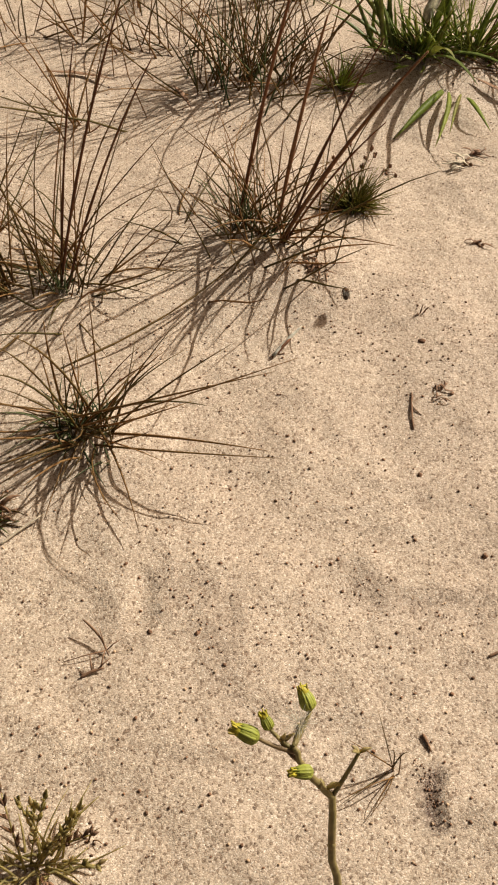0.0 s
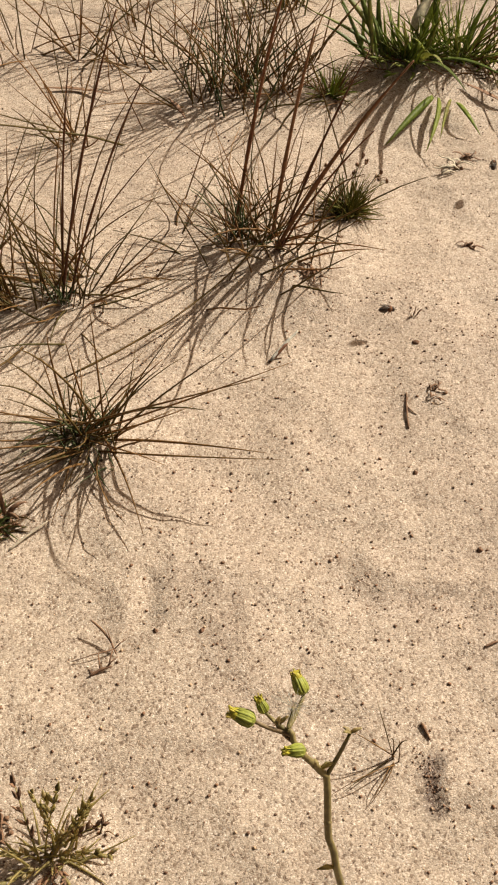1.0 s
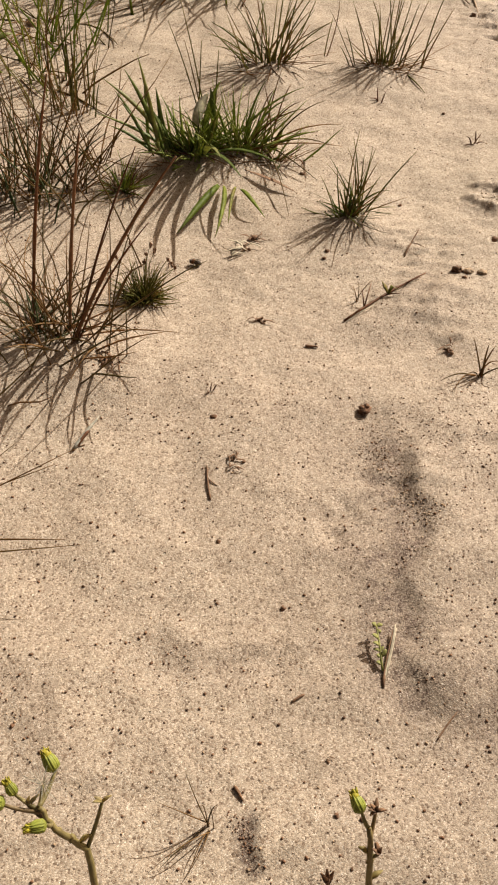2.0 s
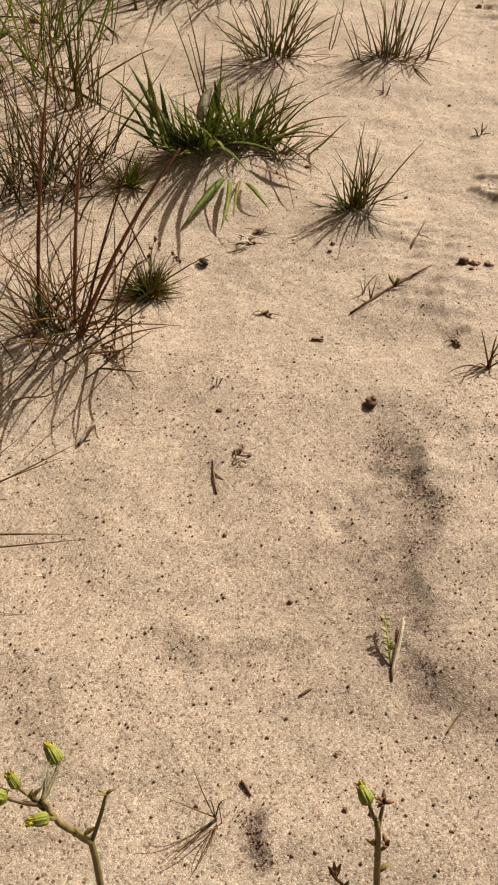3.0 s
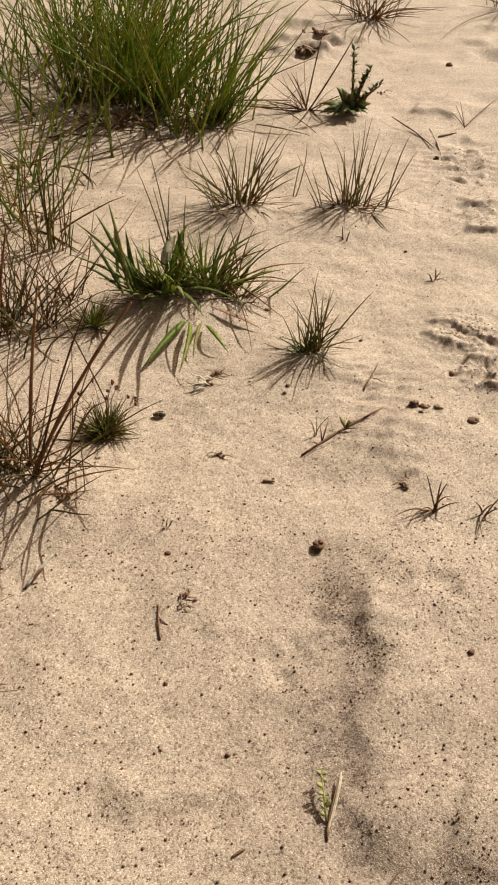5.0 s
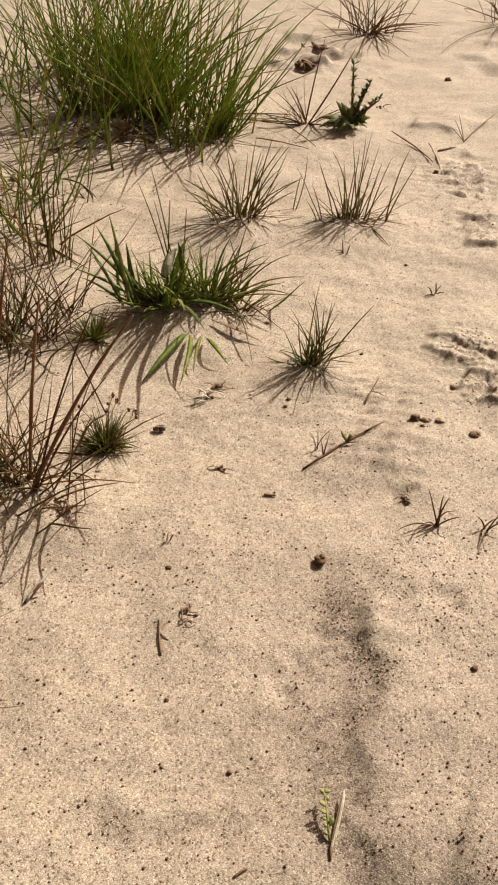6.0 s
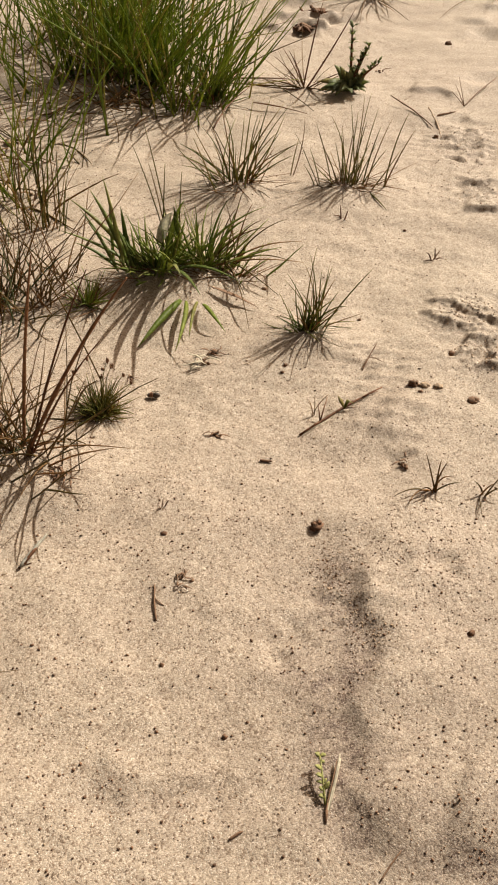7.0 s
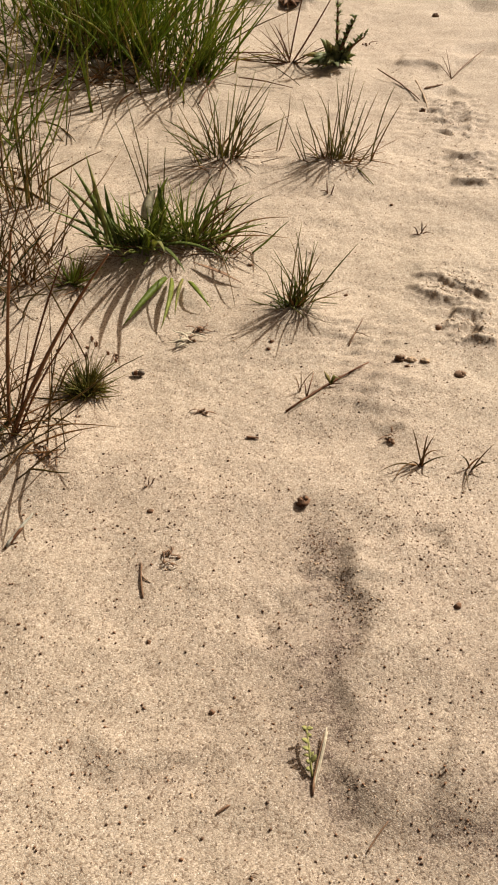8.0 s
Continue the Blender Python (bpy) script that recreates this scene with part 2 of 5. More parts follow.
# ---- mesh tools ----
class Shape:
    """Vertices and faces of one mesh, gathered piece by piece."""

    def __init__(self):
        self.v, self.f = [], []

    def tube(self, pts, radii, sides=3):
        n0, rings = len(self.v), len(pts)
        prev = None
        for i, p in enumerate(pts):
            way = (pts[min(i + 1, rings - 1)] - pts[max(i - 1, 0)])
            way = way.normalized() if way.length > 1e-9 else Vector((0, 0, 1))
            side = way.orthogonal().normalized() if prev is None else (prev - way * prev.dot(way)).normalized()
            prev = side
            up = way.cross(side)
            for k in range(sides):
                a = 2 * math.pi * k / sides
                self.v.append(p + (side * math.cos(a) + up * math.sin(a)) * radii[i])
        for i in range(rings - 1):
            for k in range(sides):
                a, b = n0 + i * sides + k, n0 + i * sides + (k + 1) % sides
                self.f.append((a, b, b + sides, a + sides))
        self.f.append(tuple(range(n0, n0 + sides))[::-1])
        self.f.append(tuple(range(n0 + (rings - 1) * sides, n0 + rings * sides)))

    def leaf(self, pts, widths, fold=0.35, facing=None):
        """A keeled blade: two halves that meet in a groove, with thickness."""
        n0, rings = len(self.v), len(pts)
        for i, p in enumerate(pts):
            way = (pts[min(i + 1, rings - 1)] - pts[max(i - 1, 0)]).normalized()
            ref = facing if facing is not None else Vector((0, 0, 1))
            side = way.cross(ref)
            side = side.normalized() if side.length > 1e-4 else way.orthogonal().normalized()
            up = side.cross(way)
            w = widths[i] / 2
            t = 0.00022
            self.v += [p - side * w + up * w * fold, p - up * t, p + side * w + up * w * fold, p + up * t * 2]
        for i in range(rings - 1):
            a = n0 + i * 4
            for k in range(4):
                b = (k + 1) % 4
                self.f.append((a + k, a + b, a + 4 + b, a + 4 + k))
        self.f.append((n0 + 3, n0 + 2, n0 + 1, n0))
        e = n0 + (rings - 1) * 4
        self.f.append((e, e + 1, e + 2, e + 3))

    def blob(self, at, size, rng, rough=0.3, rings=4, seg=6, turn=None):
        n0 = len(self.v)
        at, sx = Vector(at), Vector(size)
        turn = turn or Matrix.Rotation(rng.uniform(0, 6.28), 3, "Z")
        self.v.append(at + turn @ Vector((0, 0, -sx.z)))
        for i in range(1, rings):
            a = math.pi * i / rings
            for k in range(seg):
                b = 2 * math.pi * k / seg
                s = 1 + rng.uniform(-rough, rough)
                self.v.append(at + turn @ Vector((sx.x * math.sin(a) * math.cos(b) * s, sx.y * math.sin(a) * math.sin(b) * s, -sx.z * math.cos(a) * s)))
        self.v.append(at + turn @ Vector((0, 0, sx.z)))
        last = len(self.v) - 1
        for k in range(seg):
            self.f.append((n0, n0 + 1 + (k + 1) % seg, n0 + 1 + k))
            self.f.append((last, last - seg + k, last - seg + (k + 1) % seg))
            for i in range(rings - 2):
                a, b = n0 + 1 + i * seg + k, n0 + 1 + i * seg + (k + 1) % seg
                self.f.append((a, b, b + seg, a + seg))

    def mesh(self, name, material):
        me = bpy.data.meshes.new(name)
        me.from_pydata([tuple(p) for p in self.v], [], self.f)
        me.materials.append(material)
        me.polygons.foreach_set("use_smooth", [True] * len(me.polygons))
        me.update()
        return me


def part(name, shape, material, parent, label="", kind=""):
    ob = new(name, shape.mesh(name, material))
    ob.parent = parent
    return tagged(ob, label, kind=kind)


def thing(name, at, label, category, group=""):
    ob = new(name)
    ob.empty_display_size = 0.02
    ob.location = at
    return tagged(ob, label, category, group)


def bow(a, b, arch, n=7, side=0.0):
    """Points from a to b along an arch: it starts steeper and comes down."""
    a, b = Vector(a), Vector(b)
    flat = Vector((b.x - a.x, b.y - a.y, 0))
    mid = a + Vector((flat.x * 0.42, flat.y * 0.42, (b.z - a.z) * 0.55 + arch)) + Vector((-flat.y, flat.x, 0)) * side
    return [a * (1 - s) ** 2 + mid * 2 * s * (1 - s) + b * s * s for s in [i / (n - 1) for i in range(n)]]


def sprung(base, az, tilt, length, bend, n=6, drift=0.0):
    """A blade from base that leans tilt degrees towards az and bends over by bend degrees on its way."""
    pts, p = [Vector(base)], Vector(base)
    for i in range(n - 1):
        a = radians(tilt + bend * (i + 0.5) / (n - 1) + 3 * math.sin(az * 7 + i * (1.1 + abs(drift))))
        w = az + drift * (i / (n - 1)) ** 0.7
        p = p + Vector((math.sin(a) * math.cos(w), math.sin(a) * math.sin(w), math.cos(a))) * (length / (n - 1))
        pts.append(p.copy())
    return pts


def taper(r, n, tip=0.2, belly=0.0):
    return [r * (1 - (1 - tip) * (i / (n - 1)) ** 2.4 + belly * math.sin(math.pi * i / (n - 1))) for i in range(n)]


# ---- ground ----
def along(x, y, line):
    """Nearest place on a line of points: share of the way, and signed distance (right of it is plus)."""
    best = (1e9, 0, 0)
    for i in range(len(line) - 1):
        ax, ay = line[i]
        bx, by = line[i + 1]
        ux, uy = bx - ax, by - ay
        s = np.clip(((x - ax) * ux + (y - ay) * uy) / (ux * ux + uy * uy), 0, 1)
        dx, dy = x - ax - s * ux, y - ay - s * uy
        d = np.hypot(dx, dy)
        sign = np.sign(ux * dy - uy * dx)
        if i == 0:
            dist, share, flank = d, (i + s) / (len(line) - 1), -sign
        else:
            near = d < dist
            dist, share, flank = np.where(near, d, dist), np.where(near, (i + s) / (len(line) - 1), share), np.where(near, -sign, flank)
    return dist, share, flank


RIDGES = [  # line of the crest (the ground drops to the right as one looks along it), height, width, reach, humus plus painted drop-side shade
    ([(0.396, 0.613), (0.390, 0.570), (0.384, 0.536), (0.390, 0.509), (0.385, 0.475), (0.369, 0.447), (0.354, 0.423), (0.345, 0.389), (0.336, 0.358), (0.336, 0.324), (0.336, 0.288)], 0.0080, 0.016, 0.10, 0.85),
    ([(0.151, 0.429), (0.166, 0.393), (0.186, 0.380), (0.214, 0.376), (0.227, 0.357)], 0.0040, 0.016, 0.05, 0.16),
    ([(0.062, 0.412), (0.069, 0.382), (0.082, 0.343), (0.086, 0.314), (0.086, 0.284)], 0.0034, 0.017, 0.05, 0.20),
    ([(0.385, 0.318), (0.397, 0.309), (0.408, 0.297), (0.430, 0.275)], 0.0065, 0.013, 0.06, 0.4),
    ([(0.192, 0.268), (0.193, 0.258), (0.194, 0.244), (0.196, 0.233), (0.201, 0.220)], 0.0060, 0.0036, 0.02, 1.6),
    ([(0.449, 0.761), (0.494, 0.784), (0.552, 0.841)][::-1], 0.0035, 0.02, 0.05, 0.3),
    # trodden edges: the last value puts their shade into the sand colour
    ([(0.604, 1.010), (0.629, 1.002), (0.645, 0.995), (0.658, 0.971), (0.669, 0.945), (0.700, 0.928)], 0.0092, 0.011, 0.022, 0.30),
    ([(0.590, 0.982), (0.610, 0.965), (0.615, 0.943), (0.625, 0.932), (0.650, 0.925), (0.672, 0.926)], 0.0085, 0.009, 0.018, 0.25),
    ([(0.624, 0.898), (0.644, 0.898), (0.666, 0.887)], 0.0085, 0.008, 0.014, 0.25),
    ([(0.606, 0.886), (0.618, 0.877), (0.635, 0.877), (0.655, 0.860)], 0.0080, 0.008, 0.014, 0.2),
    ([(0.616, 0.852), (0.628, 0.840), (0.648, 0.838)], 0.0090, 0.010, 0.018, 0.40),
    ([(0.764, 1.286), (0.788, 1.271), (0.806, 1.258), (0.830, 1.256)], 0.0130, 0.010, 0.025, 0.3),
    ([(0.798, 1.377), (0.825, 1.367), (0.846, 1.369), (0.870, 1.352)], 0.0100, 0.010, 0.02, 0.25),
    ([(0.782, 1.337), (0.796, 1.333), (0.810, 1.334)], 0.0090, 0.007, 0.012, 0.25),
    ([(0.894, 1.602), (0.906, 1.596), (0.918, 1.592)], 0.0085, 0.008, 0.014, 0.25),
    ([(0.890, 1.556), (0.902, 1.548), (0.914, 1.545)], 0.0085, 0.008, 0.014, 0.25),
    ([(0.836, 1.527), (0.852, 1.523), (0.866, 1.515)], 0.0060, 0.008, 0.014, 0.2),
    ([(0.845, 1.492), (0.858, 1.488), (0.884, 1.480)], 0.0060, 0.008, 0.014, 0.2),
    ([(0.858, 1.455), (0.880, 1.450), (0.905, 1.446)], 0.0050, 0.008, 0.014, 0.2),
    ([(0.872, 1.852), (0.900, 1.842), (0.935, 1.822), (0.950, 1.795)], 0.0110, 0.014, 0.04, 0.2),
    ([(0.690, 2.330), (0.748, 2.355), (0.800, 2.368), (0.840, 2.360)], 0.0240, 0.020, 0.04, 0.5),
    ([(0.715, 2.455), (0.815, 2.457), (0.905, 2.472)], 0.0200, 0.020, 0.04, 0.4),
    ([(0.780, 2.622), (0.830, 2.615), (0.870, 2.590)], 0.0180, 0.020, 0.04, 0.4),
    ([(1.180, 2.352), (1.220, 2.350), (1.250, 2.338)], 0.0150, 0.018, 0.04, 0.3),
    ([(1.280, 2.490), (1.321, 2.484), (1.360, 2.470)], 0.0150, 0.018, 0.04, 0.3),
]
DENTS = [  # x, y, radius across, radius along, depth, rim
    (0.650, 0.930, 0.030, 0.016, 0.004, 0.4), (0.640, 0.882, 0.022, 0.012, 0.004, 0.5),
    (0.594, 0.880, 0.012, 0.012, 0.004, 0.5), (0.792, 1.346, 0.03, 0.016, 0.004, 0.4),
    (0.880, 1.545, 0.035, 0.05, 0.006, 0.5), (0.910, 1.663, 0.03, 0.03, 0.006, 0.5), (0.825, 1.470, 0.02, 0.02, 0.006, 0.5),
    (0.751, 2.339, 0.05, 0.05, 0.012, 0.6), (0.876, 2.433, 0.06, 0.04, 0.012, 0.6), (1.207, 2.244, 0.05, 0.05, 0.012, 0.6),
    (1.062, 1.894, 0.06, 0.05, 0.008, 0.6), (0.464, 0.548, 0.012, 0.012, 0.004, 0.3), (0.474, 0.694, 0.012, 0.010, 0.004, 0.5),
    (0.160, 0.381, 0.013, 0.010, 0.002, 0.2), (0.220, 0.364, 0.016, 0.010, 0.002, 0.2), (0.466, 0.528, 0.010, 0.012, 0.004, 0.4), (0.309, 0.484, 0.012, 0.03, 0.0035, 0.4),
    (0.008, 0.375, 0.012, 0.014, 0.003, 0.5), (0.477, 0.545, 0.012, 0.010, 0.003, 0.3),
]
MOUNDS = [  # sand caught by the tufts: x, y, radius, height
    (0.438, 0.936, 0.055, 0.020), (0.297, 1.109, 0.085, 0.024), (0.596, 1.366, 0.07, 0.014), (0.440, 1.401, 0.07, 0.014),
    (0.100, 0.762, 0.07, 0.012), (-0.082, 0.687, 0.06, 0.010), (-0.047, 0.521, 0.05, 0.008), (0.464, 0.768, 0.05, 0.005),
]


PAINTED_SHADE = [  # near-sand brightness falloff and shade of hollows, put into the colour: x, y, radius across, radius along, share
    # lower brightness of the near sand, put into its colour
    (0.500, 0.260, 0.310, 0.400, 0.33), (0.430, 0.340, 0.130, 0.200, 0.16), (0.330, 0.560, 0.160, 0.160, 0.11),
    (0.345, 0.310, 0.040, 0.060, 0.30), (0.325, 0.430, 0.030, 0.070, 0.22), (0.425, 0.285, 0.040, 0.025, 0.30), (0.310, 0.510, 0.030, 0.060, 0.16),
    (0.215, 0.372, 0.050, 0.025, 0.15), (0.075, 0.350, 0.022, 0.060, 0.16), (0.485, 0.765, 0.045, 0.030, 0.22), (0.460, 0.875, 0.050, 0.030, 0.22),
    # mostly trodden places, the shade of their hollows put into the colour
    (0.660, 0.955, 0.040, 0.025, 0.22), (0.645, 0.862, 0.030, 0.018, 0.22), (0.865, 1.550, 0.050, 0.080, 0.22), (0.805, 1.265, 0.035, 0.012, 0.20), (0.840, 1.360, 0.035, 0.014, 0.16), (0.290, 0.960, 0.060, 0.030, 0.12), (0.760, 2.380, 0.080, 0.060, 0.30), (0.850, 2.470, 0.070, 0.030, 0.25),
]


def relief(x, y):
    """Height of the sand and its share of humus and painted shade, for arrays of places."""
    z = np.zeros_like(x)
    wx = x + 0.005 * np.sin(y * 61 + 2 * np.sin(x * 37)) + 0.0015 * np.sin(y * 153 + x * 110)
    wy = y + 0.005 * np.sin(x * 53 + 2 * np.sin(y * 43)) + 0.0015 * np.sin(x * 137 - y * 90)
    humus_shade = np.zeros_like(x)
    for line, high, width, reach, share in RIDGES:
        d, s, flank = along(wx, wy, line)
        ends = np.clip(np.minimum(s, 1 - s) * 6, 0, 1)
        ends = ends * ends * (3 - 2 * ends)
        q = -d * flank
        up = 1 / (1 + np.exp(np.clip(-q / (width * 0.28), -50, 50)))
        z += high * ends * up * np.exp(-np.clip(q, 0, None) / reach)
        # darkens the drop side: humus, and the slope's shade put into the colour
        humus_shade += share * ends * np.exp(-((q + width * 0.75) / (width * np.where(q > -width * 0.75, 0.7, 1.5))) ** 2)
    for cx, cy, rx, ry, share in PAINTED_SHADE:
        humus_shade += share * np.exp(-((wx - cx) / rx) ** 2 - ((wy - cy) / ry) ** 2)
    for cx, cy, rx, ry, deep, rim in DENTS:
        r = np.hypot((wx + (wx - x) - cx) / rx, (wy + (wy - y) - cy) / ry)
        z += deep * (-np.exp(-(r * 1.2) ** 2) + 0.6 * rim * np.exp(-((r - 1.25) / 0.35) ** 2))
    for cx, cy, r, high in MOUNDS:
        z += high * np.exp(-((x - cx) ** 2 + (y - cy) ** 2) / (r * r))
    for cx, cy, r in ((0.655, 0.960, 0.055), (0.640, 0.875, 0.035), (0.865, 1.560, 0.09), (0.830, 1.330, 0.06), (0.375, 0.520, 0.05), (0.480, 0.770, 0.05), (0.500, 0.880, 0.05)):
        near = np.exp(-((x - cx) ** 2 + (y - cy) ** 2) / (r * r))
        z += near * min(1.0 + cy * 0.5, 1.8) * (0.0011 * np.sin(x * 310 + 2 * np.sin(y * 170)) * np.sin(y * 270 + 2 * np.sin(x * 190)) + 0.0013 * np.sin(x * 140 + y * 60) * np.sin(y * 155 - x * 35))
    far = np.clip((np.hypot(x - 0.3, y - 0.8) - 3) / 12, 0, 1)
    z += far * 0.12 * (np.sin(x * 0.35 + 1) + np.sin(y * 0.27 + x * 0.11))
    return z, humus_shade


TRODDEN = [(0.650, 0.960, 0.050, 0.040), (0.635, 0.870, 0.030, 0.035), (0.870, 1.540, 0.050, 0.090), (0.815, 1.310, 0.045, 0.070), (0.780, 2.400, 0.12, 0.09)]


def crumble(x, y):
    """Broken crust and small clods where the sand was trodden."""
    near = max(math.exp(-((x - cx) / rx) ** 2 - ((y - cy) / ry) ** 2) for cx, cy, rx, ry in TRODDEN)
    if near < 0.05:
        return 0.0
    return near * 0.75 * (0.0030 * noise.noise(Vector((x * 70, y * 95, 1.4))) + 0.0028 * noise.noise(Vector((x * 130, y * 170, 5.2))) + 0.0018 * noise.noise(Vector((x * 260, y * 280, 3.1))))


def ripple(x, y):
    """Low waves of the sand; they run out a little way outside the stretch that is walked."""
    d = math.hypot(max(-0.45 - x, x - 2.0, 0), max(-0.05 - y, y - 3.4, 0))
    low, fine = max(1 - d / 1.5, 0), max(1 - d / 0.5, 0)
    if not low:
        return 0.0
    return (low * 0.0040 * noise.noise(Vector((x * 4, y * 4, 0.3)))
            + fine * (0.0058 * noise.noise(Vector((x * 10, y * 12, 4.1))) + 0.0021 * noise.noise(Vector((x * 27, y * 30, 7.7))) + 0.0010 * noise.noise(Vector((x * 75, y * 75, 2.2)))))


def ground_z(x, y):
    """Height of the built sand at a place, between its four corners."""
    xs, ys, z = HEIGHTS
    i = min(max(bisect(xs, x) - 1, 0), len(xs) - 2)
    j = min(max(bisect(ys, y) - 1, 0), len(ys) - 2)
    u, v = (x - xs[i]) / (xs[i + 1] - xs[i]), (y - ys[j]) / (ys[j + 1] - ys[j])
    return float((z[j, i] * (1 - u) + z[j, i + 1] * u) * (1 - v) + (z[j + 1, i] * (1 - u) + z[j + 1, i + 1] * u) * v)


def bisect(vals, x):
    return int(np.searchsorted(vals, x))


def at(x, y, up=0.0):
    return Vector((x, y, ground_z(x, y) + up))


def stretch(start, end, step):
    return list(np.arange(start, end, step))


HEIGHTS = []


def make_ground():
    def beyond(first, sign):
        vals, gap = [], 0.02
        p = first
        while abs(p) < 450:
            gap *= 1.14
            p += sign * gap
            vals.append(p)
        return vals
    xs = beyond(-0.45, -1)[::-1] + stretch(-0.45, 0.58, 0.0045) + stretch(0.58, 0.72, 0.0022) + stretch(0.72, 0.95, 0.0040) + stretch(0.95, 2.0, 0.015) + beyond(2.0, 1)
    ys = beyond(-0.05, -1)[::-1] + stretch(-0.05, 0.82, 0.0045) + stretch(0.82, 1.03, 0.0022) + stretch(1.03, 1.24, 0.0045) + stretch(1.24, 1.40, 0.0030) + stretch(1.40, 1.65, 0.0040) + stretch(1.65, 2.0, 0.006) + stretch(2.0, 3.4, 0.011) + beyond(3.4, 1)
    gx, gy = np.meshgrid(np.array(xs), np.array(ys))
    z, humus_shade = relief(gx, gy)
    fx, fy = gx.ravel(), gy.ravel()
    zz = z.ravel() + np.array([ripple(a, b) + crumble(a, b) for a, b in zip(fx.tolist(), fy.tolist())])
    w, h = len(xs), len(ys)
    HEIGHTS[:] = [np.array(xs), np.array(ys), zz.reshape(h, w)]
    i = np.arange(w * h).reshape(h, w)
    quads = np.stack([i[:-1, :-1].ravel(), i[:-1, 1:].ravel(), i[1:, 1:].ravel(), i[1:, :-1].ravel()], 1)
    me = bpy.data.meshes.new("ground")
    me.vertices.add(w * h)
    me.vertices.foreach_set("co", np.stack([fx, fy, zz], 1).astype(np.float32).ravel())
    me.loops.add(quads.size)
    me.loops.foreach_set("vertex_index", quads.astype(np.int32).ravel())
    me.polygons.add(len(quads))
    me.polygons.foreach_set("loop_start", np.arange(0, quads.size, 4, dtype=np.int32))
    me.polygons.foreach_set("use_smooth", np.ones(len(quads), dtype=bool))
    me.update(calc_edges=True)
    me.validate()
    lay = me.attributes.new("humus_shade", "FLOAT", "POINT")
    lay.data.foreach_set("value", np.clip(humus_shade.ravel(), 0, 1).astype(np.float32))
    me.materials.append(SAND)
    tagged(new("ground", me), "pale tan dune sand with low ridges and old tracks", "sand", kind="structure")


make_ground()


# ---- grass ----
def shoots(rng, n, origin, spread, length, tilt, bend, radius, az=None, squash=1.0, centre=(0, 0)):
    """Lines of blades that lean outwards from the middle of their tuft."""
    for _ in range(n):
        b = rng.uniform(0, 6.28)
        r = spread * abs(rng.gauss(0, 0.55))
        a = b + rng.gauss(0, 0.8) if az is None else radians(rng.uniform(*az))
        base = Vector((centre[0] + r * math.cos(b), centre[1] + r * math.sin(b) * squash, 0))
        base.z = ground_z(origin.x + base.x, origin.y + base.y) - origin.z - 0.002
        L = length[0] + (length[1] - length[0]) * rng.random() ** 1.3
        t = tilt[0] + (tilt[1] - tilt[0]) * rng.random()
        over = min(rng.uniform(*bend) * (0.4 + L / length[1] * 0.6), max(94 - t, -20))
        pts = sprung(base, a, t, L, over, drift=rng.gauss(0, 0.42))
        yield pts[:1] + [Vector((p.x, p.y, max(p.z, ground_z(origin.x + p.x, origin.y + p.y) - origin.z + 0.0008))) for p in pts[1:]], radius * rng.uniform(0.75, 1.25)


def fill(shape, rng, n, origin, spread, length, tilt, bend, radius, **more):
    for pts, r in shoots(rng, n, origin, spread, length, tilt, bend, radius, **more):
        shape.tube(pts, taper(r, len(pts), 0.25), 3)


def blades(tuft, tips, radius, material, rng, arch=0.012, spread=0.008, follow=0.04, name="blade", label=""):
    for dx, dy, dz in tips:
        a = Vector((rng.uniform(-spread, spread) + dx * follow, rng.uniform(-spread, spread) * 0.7 + dy * follow * 0.5, 0))
        s = Shape()
        o = tuft.location
        a.z = ground_z(o.x + a.x, o.y + a.y) - o.z - 0.002
        pts = bow(a, (dx, dy, max(dz, ground_z(o.x + dx, o.y + dy) - o.z + 0.001)), arch * rng.uniform(0.5, 1.6), 8, rng.gauss(0, 0.2))
        s.tube(pts, taper(radius * rng.uniform(0.85, 1.15), 8, 0.22), 4)
        part(name, s, material, tuft, label)


def tuft(name, x, y, label, category, seed, tips=(), tip_radius=0.0007, tip_material=None, fills=(), arch=0.012, spread=0.008, follow=0.04, group=""):
    rng = random.Random(seed)
    t = thing(name, at(x, y), label, category, group)
    blades(t, tips, tip_radius, tip_material or HAIR_ONE, rng, arch, spread, follow)
    for pname, material, jobs in fills:
        if pname == "blade":
            for job in jobs:
                for pts, r in shoots(rng, origin=t.location, **job):
                    s = Shape()
                    s.tube(pts, taper(r, len(pts), 0.25), 4)
                    part("blade", s, material, t)
            continue
        s = Shape()
        for job in jobs:
            fill(s, rng, origin=t.location, **job)
        part(pname, s, material, t, kind="stuff")
    return t


def culms(t, rows, material=CULM, name="culm", seed=1):
    """Thick old stems, with joints: base offset, tip offset, radius, side bow."""
    rng = random.Random(seed)
    for (bx, by), tip, r, side in rows:
        s = Shape()
        pts = bow((bx, by, -0.003), tip, 0.004, 12, side)
        rad = taper(r, 12, 0.4)
        rad[4] *= 1.25
        rad[8] *= 1.25
        s.tube(pts, rad, 6)
        part(name, s, material, t)


HG = "hair-grass tufts on the sand"

